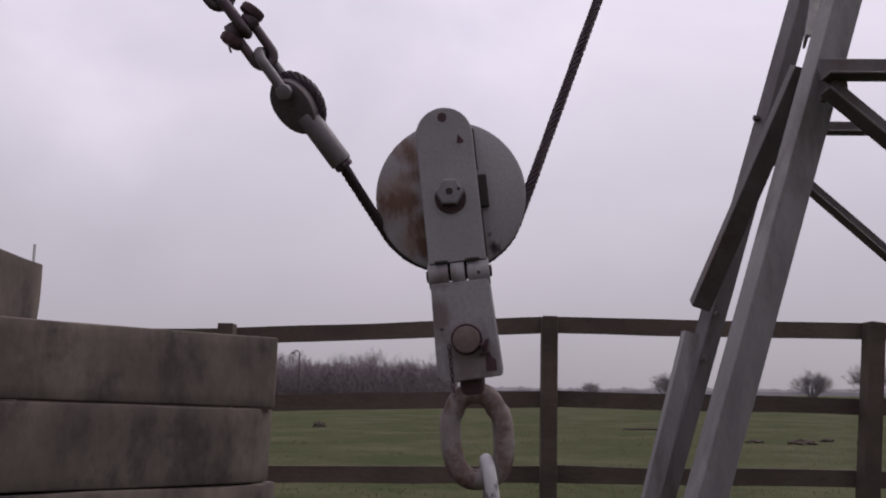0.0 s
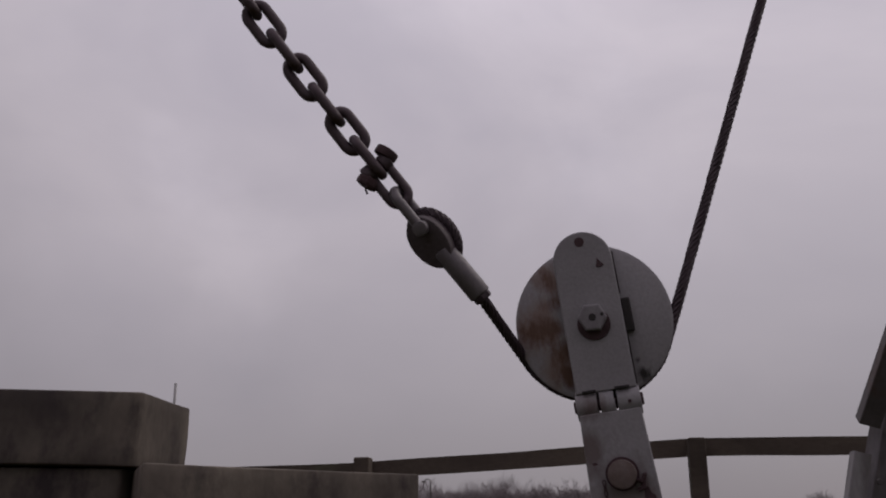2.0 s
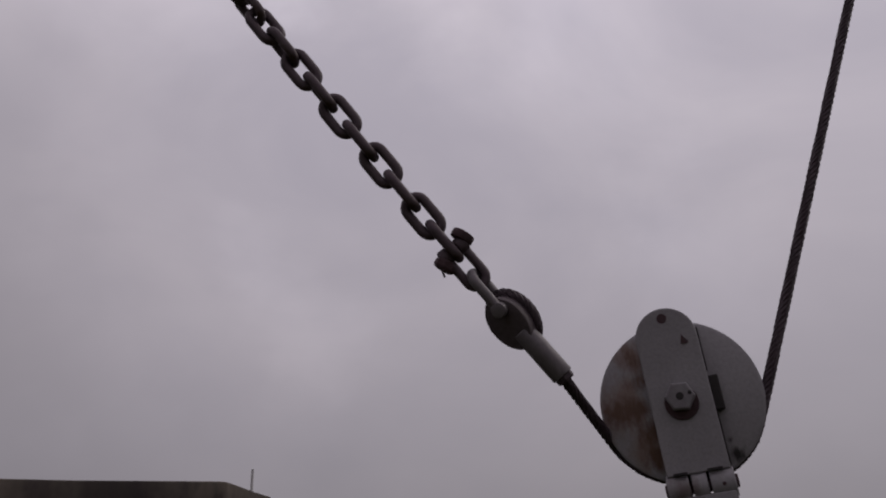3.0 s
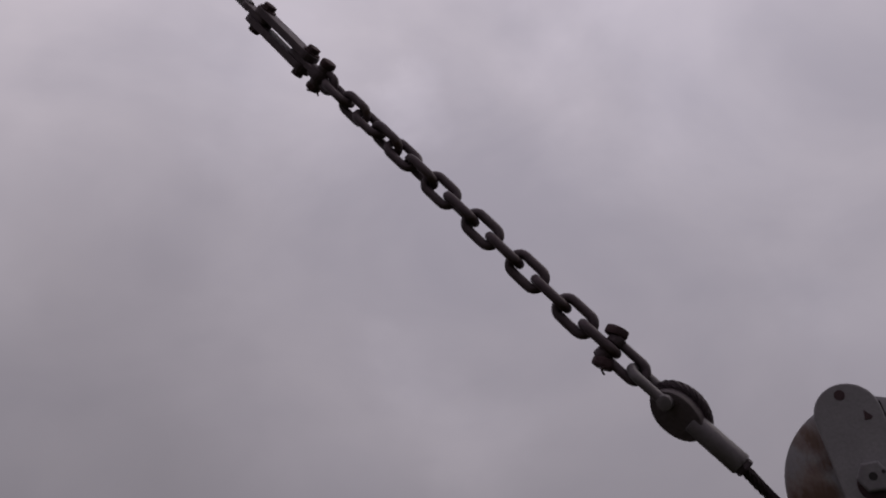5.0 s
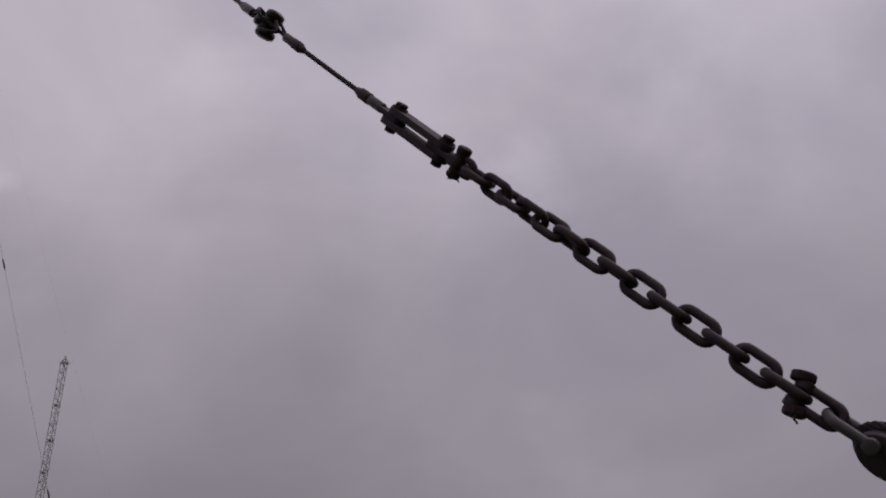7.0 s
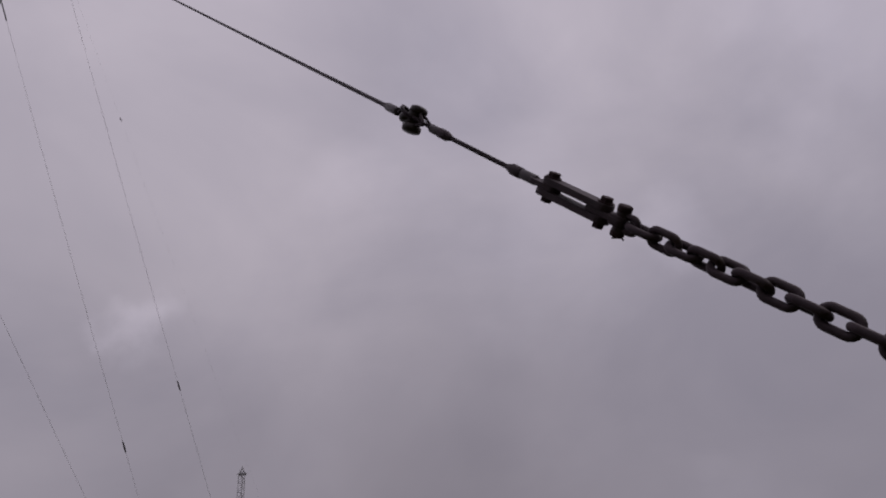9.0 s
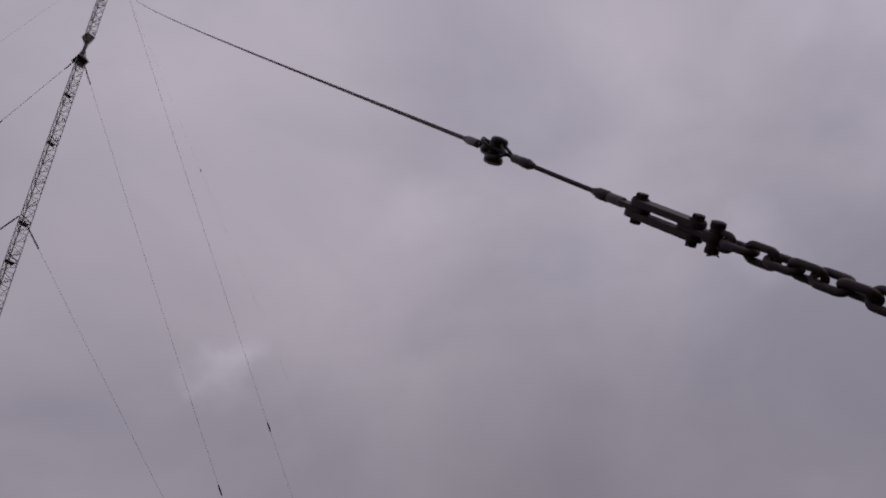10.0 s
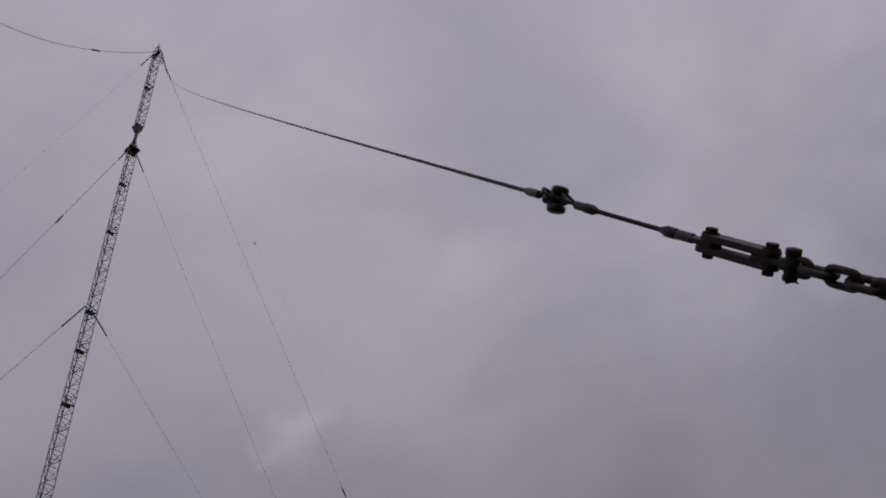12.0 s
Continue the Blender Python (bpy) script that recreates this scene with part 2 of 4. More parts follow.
def add_rust(mat, spots, colour, scale=26.0):
    """Rust with a shape of its own: ragged blots round the given places of the thing (x, y, z, radius)."""
    n, l = mat.node_tree.nodes, mat.node_tree.links
    bsdf = n["Principled BSDF"]
    before = bsdf.inputs["Base Color"].links[0].from_socket
    co = n.new("ShaderNodeTexCoord")
    ragged = n.new("ShaderNodeTexNoise")
    ragged.inputs["Scale"].default_value, ragged.inputs["Detail"].default_value = scale, 7.0
    ragged.inputs["Roughness"].default_value = 0.7
    drawn = n.new("ShaderNodeMapping")
    drawn.inputs["Scale"].default_value = (1.0, 1.0, 0.45)
    l.new(co.outputs["Object"], drawn.inputs["Vector"])
    l.new(drawn.outputs["Vector"], ragged.inputs["Vector"])
    wild = n.new("ShaderNodeMath")
    wild.operation = "MULTIPLY"
    wild.inputs[1].default_value = 2.1
    l.new(ragged.outputs["Fac"], wild.inputs[0])
    total = None
    for x, y, z, radius in spots:
        away = n.new("ShaderNodeVectorMath")
        away.operation = "DISTANCE"
        away.inputs[1].default_value = (x, y, z)
        l.new(co.outputs["Object"], away.inputs[0])
        near = n.new("ShaderNodeMapRange")
        near.inputs["From Min"].default_value, near.inputs["From Max"].default_value = 0.0, radius
        near.inputs["To Min"].default_value, near.inputs["To Max"].default_value = 1.0, 0.0
        l.new(away.outputs["Value"], near.inputs["Value"])
        if total is None:
            total = near.outputs["Result"]
        else:
            most = n.new("ShaderNodeMath")
            most.operation = "MAXIMUM"
            l.new(total, most.inputs[0])
            l.new(near.outputs["Result"], most.inputs[1])
            total = most.outputs["Value"]
    both = n.new("ShaderNodeMath")
    both.operation = "ADD"
    l.new(total, both.inputs[0])
    l.new(wild.outputs["Value"], both.inputs[1])
    edge = n.new("ShaderNodeMapRange")
    edge.inputs["From Min"].default_value, edge.inputs["From Max"].default_value = 1.40, 1.92
    l.new(both.outputs["Value"], edge.inputs["Value"])
    mix = n.new("ShaderNodeMixRGB")
    mix.inputs["Color2"].default_value = (*colour, 1)
    l.new(edge.outputs["Result"], mix.inputs["Fac"])
    l.new(before, mix.inputs["Color1"])
    l.new(mix.outputs["Color"], bsdf.inputs["Base Color"])


add_rust(SHEAVE_PAINT, [(-0.105, -0.03, 0.0, 0.12), (-0.07, -0.03, 0.09, 0.07), (-0.075, -0.03, -0.075, 0.08)], (0.165, 0.118, 0.105), 22.0)
add_rust(SHEAVE_PAINT, [(-0.128, -0.03, -0.008, 0.05), (-0.105, -0.03, -0.01, 0.055), (-0.08, -0.03, -0.004, 0.05), (-0.075, -0.03, 0.095, 0.06),
                        (-0.066, -0.03, 0.05, 0.05), (-0.064, -0.03, -0.05, 0.055), (-0.072, -0.03, -0.1, 0.05)], (0.084, 0.044, 0.030), 40.0)
add_rust(SHEAVE_PAINT, [(0.078, -0.03, -0.116, 0.03), (0.068, -0.03, -0.09, 0.015)], (0.02, 0.017, 0.018), 60.0)
add_rust(GREY_PAINT, [(0.0, -0.066, -0.34, 0.16), (-0.05, -0.066, -0.24, 0.06), (-0.03, -0.07, -0.165, 0.05)], (0.105, 0.083, 0.083), 18.0)
RING_PAINT = material("ring_paint", (0.155, 0.130, 0.128), (0.21, 0.185, 0.182), 0.6, 0, 10, 120, 0.4, 0.003, (0.085, 0.05, 0.04), 13, (0.46, 0.62))
add_rust(RING_PAINT, [(0.0, 0.0, 0.09, 0.1), (0.045, 0.0, 0.07, 0.065), (-0.045, 0.0, 0.065, 0.05), (-0.03, 0.0, -0.08, 0.075), (0.05, 0.0, -0.05, 0.05), (-0.055, 0.0, -0.03, 0.035)], (0.06, 0.03, 0.022), 30)


# ---- mesh helpers ----
def thing(name, label, category, m=None, group="", kind=""):
    ob = new(name)
    ob.empty_display_size = 0.05
    if m is not None:
        ob.matrix_world = m
    return tagged(ob, label, category, group, kind)


def part(name, bm, mat, parent=None, label="", smooth=False):
    me = bpy.data.meshes.new(name)
    bmesh.ops.recalc_face_normals(bm, faces=bm.faces)
    bm.to_mesh(me)
    bm.free()
    return part_mesh(name, me, mat, parent, label, smooth)


def part_mesh(name, me, mat, parent=None, label="", smooth=False):
    if not me.materials:
        me.materials.append(mat)
    if smooth:
        me.shade_smooth()
        me.set_sharp_from_angle(angle=radians(38))
    ob = new(name, me)
    if parent is not None:
        ob.parent = parent
    if label:
        tagged(ob, label)
    return ob


def box(size, at=(0, 0, 0), bevel=0.0, segments=2, turn=None):
    bm = bmesh.new()
    bmesh.ops.create_cube(bm, size=1.0)
    bmesh.ops.scale(bm, vec=size, verts=bm.verts)
    if bevel:
        bmesh.ops.bevel(bm, geom=list(bm.edges), offset=bevel, segments=segments, affect="EDGES", profile=0.5)
    if turn is not None:
        bmesh.ops.transform(bm, matrix=turn, verts=bm.verts)
    bmesh.ops.translate(bm, vec=at, verts=bm.verts)
    return bm


def rod(radius, a, b, sides=24, bevel=0.0, bm=None, radius2=None):
    """A cylinder from a to b; with bevel its rims are rounded."""
    made = bmesh.new()
    a, b = Vector(a), Vector(b)
    bmesh.ops.create_cone(made, cap_ends=True, segments=sides, radius1=radius,
                          radius2=radius if radius2 is None else radius2, depth=(b - a).length)
    if bevel:
        rims = [e for e in made.edges if abs(e.verts[0].co.z - e.verts[1].co.z) < 1e-6]
        bmesh.ops.bevel(made, geom=rims, offset=bevel, segments=2, affect="EDGES", profile=0.5)
    turn = (b - a).to_track_quat("Z", "Y").to_matrix().to_4x4()
    bmesh.ops.transform(made, matrix=Matrix.Translation((a + b) / 2) @ turn, verts=made.verts)
    if bm is None:
        return made
    me = bpy.data.meshes.new("rod")
    made.to_mesh(me)
    made.free()
    bm.from_mesh(me)
    bpy.data.meshes.remove(me)
    return bm


def tube(points, radius, sides=10, closed=False, bm=None):
    """A tube along points; radius is one number or one for each point."""
    bm = bmesh.new() if bm is None else bm
    pts = [Vector(p) for p in points]
    n = len(pts)
    radii = [radius] * n if isinstance(radius, (int, float)) else list(radius)
    across, rings = None, []
    for i, p in enumerate(pts):
        ahead = pts[(i + 1) % n] - pts[i - 1] if closed else pts[min(i + 1, n - 1)] - pts[max(i - 1, 0)]
        ahead.normalize()
        if across is None:
            across = ahead.orthogonal().normalized()
        across = (across - ahead * across.dot(ahead)).normalized()
        other = ahead.cross(across)
        rings.append([bm.verts.new(p + radii[i] * (math.cos(a) * across + math.sin(a) * other))
                      for a in (2 * math.pi * k / sides for k in range(sides))])
    for i in range(n if closed else n - 1):
        r0, r1 = rings[i], rings[(i + 1) % n]
        shift = 0
        if closed and i == n - 1:
            shift = min(range(sides), key=lambda s: (r0[0].co - r1[s].co).length)
        for k in range(sides):
            bm.faces.new((r0[k], r0[(k + 1) % sides], r1[(k + 1 + shift) % sides], r1[(k + shift) % sides]))
    if not closed:
        bm.faces.new(rings[0][::-1])
        bm.faces.new(rings[-1])
    return bm


def plate(outline, y0, y1, bevel=0.0):
    """A plate of an outline in x and z, between two depths y."""
    bm = bmesh.new()
    front = [bm.verts.new((x, y0, z)) for x, z in outline]
    face = bm.faces.new(front)
    got = bmesh.ops.extrude_face_region(bm, geom=[face])
    bmesh.ops.translate(bm, vec=(0, y1 - y0, 0), verts=[v for v in got["geom"] if isinstance(v, bmesh.types.BMVert)])
    bmesh.ops.recalc_face_normals(bm, faces=bm.faces)
    if bevel:
        rim = [e for e in bm.edges if abs(e.verts[0].co.y - e.verts[1].co.y) < 1e-7]
        bmesh.ops.bevel(bm, geom=rim, offset=bevel, segments=2, affect="EDGES", profile=0.5)
    return bm


def hexagon(radius, a, b):
    return rod(radius, a, b, 6, 0.002)


def strands(path, radius, lay, count=6, steps_per_lay=9, sides=5):
    """A laid wire rope along a smooth path: its strands wind round the middle."""
    pts = [Vector(p) for p in path]
    lengths = [0.0]
    for a, b in zip(pts, pts[1:]):
        lengths.append(lengths[-1] + (b - a).length)
    total = lengths[-1]
    steps = max(int(total / lay * steps_per_lay), 4)
    bm = bmesh.new()
    rs = radius * 0.38
    centre, frames, j, across = [], [], 0, None
    for i in range(steps + 1):
        s = total * i / steps
        while j < len(pts) - 2 and lengths[j + 1] < s:
            j += 1
        u = (s - lengths[j]) / max(lengths[j + 1] - lengths[j], 1e-9)
        centre.append(pts[j].lerp(pts[j + 1], u))
    for i in range(steps + 1):
        ahead = (centre[min(i + 1, steps)] - centre[max(i - 1, 0)]).normalized()
        across = ahead.orthogonal().normalized() if across is None else (across - ahead * across.dot(ahead)).normalized()
        frames.append((across.copy(), ahead.cross(across)))
    for k in range(count):
        line = []
        for i, (c, (a, b)) in enumerate(zip(centre, frames)):
            w = 2 * math.pi * (k / count + total * i / steps / lay)
            line.append(c + (radius - rs) * (math.cos(w) * a + math.sin(w) * b))
        tube(line, rs, sides, bm=bm)
    tube(centre, radius * 0.6, 5, bm=bm)
    return bm


def stadium(length, width, steps=10):
    """The middle line of a chain link: length and width over the middle of its wire, in x (width) and z (length)."""
    r, h = width / 2, length / 2 - width / 2
    pts = [(r * math.cos(a), 0, h + r * math.sin(a)) for a in (math.pi * i / steps for i in range(steps + 1))]
    return pts + [(-x, 0, -z) for x, _, z in pts]


# ---- ground ----
def ground_height(x, y):
    far = min(max((math.hypot(x, y) - 6) / 30, 0), 1)
    return 0.012 * noise.noise((x * 1.1, y * 1.1, 0)) + far * 0.08 * noise.noise((x * 0.07, y * 0.07, 3))


def make_ground():
    bm = bmesh.new()
    def steps_from(a):
        out, v, d = [], 0.0, a
        while v < 2400:
            out.append(v)
            v += d
            d *= 1.09
        return out + [2600.0]
    half = steps_from(0.35)
    axis = [-v for v in half[:0:-1]] + half
    grid = [[bm.verts.new((x, y + 4, ground_height(x, y + 4))) for x in axis] for y in axis]
    for r0, r1 in zip(grid, grid[1:]):
        for i in range(len(axis) - 1):
            bm.faces.new((r0[i], r0[i + 1], r1[i + 1], r1[i]))
    return tagged(part("ground", bm, GRASS, smooth=True), "flat winter meadow of short green and brown grass", "ground", kind="structure")


make_ground()


def make_grass():
    rng = random.Random(4)
    verts, faces = [], []
    for _ in range(45000):
        y = 2.6 + 26 * rng.random() ** 2.2
        x = rng.uniform(-0.55 * y - 0.8, 0.75 * y + 0.6)
        z = ground_height(x, y)
        patch = 0.5 + 0.5 * noise.noise((x * 1.3, y * 1.3, 7))
        h = rng.uniform(0.008, 0.025) * (0.5 + 1.2 * patch)
        if abs(y - 4.7) < 0.25:
            h *= 2.1
        a = rng.uniform(0, 2 * math.pi)
        dx, dy, w = math.cos(a), math.sin(a), 0.003 + 0.0003 * y
        lean = rng.uniform(0.1, 0.6) * h
        k = len(verts)
        verts += [(x - dy * w, y + dx * w, z - 0.01), (x + dy * w, y - dx * w, z - 0.01),
                  (x + dx * lean * 0.4, y + dy * lean * 0.4, z + h * 0.6), (x + dx * lean, y + dy * lean, z + h)]
        faces += [(k, k + 1, k + 2), (k + 1, k + 3, k + 2)]
    me = bpy.data.meshes.new("grass")
    me.from_pydata(verts, [], faces)
    return tagged(part_mesh("grass", me, BLADE), "rough tufts of green and straw-coloured winter grass", "grass", kind="stuff")


make_grass()


def make_mud(x, y, w, d, h, seed):
    """A low ridge of trodden mud."""
    rng = random.Random(seed)
    bm = bmesh.new()
    bmesh.ops.create_icosphere(bm, subdivisions=3, radius=1.0)
    for v in bm.verts:
        q = 1 + 0.55 * noise.noise(v.co * 2.3 + Vector((seed, 0, 0)))
        v.co = Vector((v.co.x * w * q, v.co.y * d * q, max(v.co.z, -0.3) * h * q))
    ob = part("mud_patch", bm, MUD, smooth=True)
    ob.location = (x, y, ground_height(x, y))
    return tagged(ob, "low dark patch of churned mud in the grass", "mud", "mud patches in the meadow")


for n_mud, (mx, my, mw, md, mh) in enumerate([(6.2, 15.5, 0.24, 0.2, 0.08), (5.5, 15.9, 0.15, 0.15, 0.06), (7.5, 15.8, 0.2, 0.16, 0.07),
                                              (-3.1, 21.5, 0.16, 0.16, 0.12), (7.0, 16.4, 0.12, 0.16, 0.06), (4.55, 20.7, 0.5, 0.12, 0.05), (5.2, 20.5, 0.22, 0.1, 0.04)]):
    make_mud(mx, my, mw, md, mh, n_mud)


# ---- post and rail fence ----
FENCE_Y = 4.7
# posts: foot x, y, height, lean in degrees, and the height of each rail there
POSTS = [(-4.74, 5.1, 1.23, 0.3, (1.15, 0.80, 0.44)), (-2.96, 4.86, 1.23, -0.4, (1.15, 0.80, 0.44)), (-1.183, FENCE_Y, 1.225, 0.0, (1.154, 0.802, 0.444)),
         (0.525, FENCE_Y, 1.275, 1.2, (1.222, 0.838, 0.452)), (2.16, FENCE_Y, 1.262, 6.2, (1.199, 0.810, 0.440)), (4.0, FENCE_Y, 1.25, 1.0, (1.18, 0.80, 0.435)),
         (5.76, FENCE_Y, 1.25, -0.5, (1.18, 0.80, 0.435))]


def make_fence():
    fence = thing("fence", "weathered brown wooden post and rail fence in the meadow", "fence", pose(POSTS[3][0], FENCE_Y, 0), kind="structure")
    base = Vector((POSTS[3][0], FENCE_Y, 0))
    rng = random.Random(2)
    for x, y, height, tilt, _ in POSTS:
        lean = pose(0, 0, 0, rng.uniform(-0.8, 0.8), tilt, rng.uniform(-4, 4))
        bm = box((0.083, 0.11, height + 0.35), (0, 0, (height - 0.35) / 2), 0.008)
        for v in bm.verts:
            v.co.x += 0.004 * noise.noise(v.co * 5 + Vector((x, 0, 0)))
        bmesh.ops.transform(bm, matrix=lean, verts=bm.verts)
        part("post", bm, WOOD, fence).location = Vector((x, y, 0)) - base
    for (xa, ya, _, ta, rails_a), (xb, yb, _, tb, rails_b) in zip(POSTS, POSTS[1:]):
        for z, zb in zip(rails_a, rails_b):
            a = Vector((xa + z * math.tan(radians(ta)), ya + 0.074, 0.875 + (z - 0.875) * 1.03 + rng.uniform(-0.003, 0.003)))
            b = Vector((xb + zb * math.tan(radians(tb)), yb + 0.074, 0.875 + (zb - 0.875) * 1.03 + rng.uniform(-0.003, 0.003)))
            n = 14
            bm = bmesh.new()
            rings = []
            for i in range(n + 1):
                p = a.lerp(b, i / n)
                hw = 0.044 + 0.003 * noise.noise((p.x * 2.2, z * 9, 1))
                off = 0.006 * noise.noise((p.x * 1.3, z * 7, 5))
                rings.append([bm.verts.new((p.x, p.y + dy - 0.004 * (abs(dz) > 0.9), p.z + off + dz * hw)) for dy, dz in
                              ((-0.019, -0.88), (-0.015, -1), (0.019, -1), (0.019, 1), (-0.015, 1), (-0.019, 0.88))])
            for r0, r1 in zip(rings, rings[1:]):
                for k in range(6):
                    bm.faces.new((r0[k], r0[(k + 1) % 6], r1[(k + 1) % 6], r1[k]))
            bm.faces.new(rings[0])
            bm.faces.new(rings[-1][::-1])
            bmesh.ops.translate(bm, vec=-base, verts=bm.verts)
            part("rail", bm, WOOD, fence)


make_fence()


# ---- stacked concrete blocks ----
def make_block(length, width, height, at, turn, seed, group, label, tilt=0.0, chamfer=(0.012, 0.012), skew=0.0, taper=0.0, splay=0.0):
    """A rough cast block; at is the foot of its near right-hand corner, turn its heading in degrees."""
    bm = bmesh.new()
    cut, depth = chamfer
    outline = [(-length, -splay), (-cut, 0), (0, depth), (0, width), (-length + skew, width)]
    foot, head = ([bm.verts.new((x, y, z)) for x, y in outline] for z in (0, height))
    bm.faces.new(foot[::-1])
    bm.faces.new(head)
    for k in range(5):
        bm.faces.new((foot[k], foot[(k + 1) % 5], head[(k + 1) % 5], head[k]))
    bmesh.ops.bevel(bm, geom=list(bm.edges), offset=0.007, segments=2, affect="EDGES", profile=0.5)
    bmesh.ops.subdivide_edges(bm, edges=[e for e in bm.edges if e.calc_length() > 0.1], cuts=5, use_grid_fill=True)
    for v in bm.verts:
        q = v.co * 7 + Vector((seed * 3.1, 0, 0))
        v.co += 0.0035 * Vector((noise.noise(q), noise.noise(q + Vector((9, 0, 0))), noise.noise(q + Vector((0, 9, 0)))))
        big = noise.noise(v.co * 2.4 + Vector((seed, 4, 1)))
        v.co.y += 0.004 * big
        v.co.z += taper * (-v.co.x / length) * max(0.0, 1 - v.co.z / height)
    ob = part("concrete_block", bm, CONCRETE, smooth=True)
    ob.matrix_world = pose(*at, 0, tilt, turn)
    return tagged(ob, label, "concrete block", group)


COURSE = 0.196
TALL = 0.216
for n_c in range(5):
    z_top = 1.030 - n_c * TALL
    jog = (0, -0.008, 0.006, -0.004, 0.01, 0)[n_c]
    height = min(TALL - 0.005, z_top + 0.05)
    make_block(0.838 + (0.034 if n_c else 0.028), 0.34, height, (-0.505 + (0.014 if n_c else 0.013) + jog + 0.008 * (n_c > 0), 2.652 + (0.019 if n_c else 0.022) + jog + 0.002 * (n_c > 0), z_top - height), 48.5, n_c, "stack of concrete blocks",
               "grey stained concrete block in a tall stack", 2.2 if n_c else 0.7, (0.095, 0.06) if n_c else (0.03, 0.05), 0.1,
               0.0 if n_c else 0.022)
for n_c in range(7):
    z_top = 1.236 - n_c * COURSE
    height = min(COURSE - 0.005, z_top + 0.05)
    shift = 0.0 if n_c == 0 else -0.05
    make_block(1.15, 0.335, height, (-1.175 + shift, 2.195 + (0.012 if n_c else 0), z_top - height), 2.5, 20 + n_c, "second stack of concrete blocks",
               "dark stained concrete block stacked behind the others", 1.6, splay=0.29)


# ---- leaning lattice tower ----
def angle_bar(a, b, side, width, thick, face, deep=None):
    """An L section from a to b: one flange lies towards side, the other towards face."""
    a, b = Vector(a), Vector(b)
    ahead = (b - a).normalized()
    s = (Vector(side) - ahead * ahead.dot(Vector(side))).normalized()
    f = Vector(face) - ahead * ahead.dot(Vector(face))
    f = (f - s * s.dot(f)).normalized()
    bm = bmesh.new()
    out = [(0, 0), (width, 0), (width, thick), (thick, thick), (thick, deep or width), (0, deep or width)]
    r0, r1 = ([bm.verts.new(p + s * u + f * v) for u, v in out] for p in (a, b))
    for k in range(6):
        bm.faces.new((r0[k], r0[(k + 1) % 6], r1[(k + 1) % 6], r1[k]))
    bm.faces.new(r0[::-1])
    bm.faces.new(r1)
    bmesh.ops.recalc_face_normals(bm, faces=bm.faces)
    bmesh.ops.bevel(bm, geom=[e for e in bm.edges if e.calc_length() > 0.2], offset=0.0025, segments=1, affect="EDGES")
    return bm


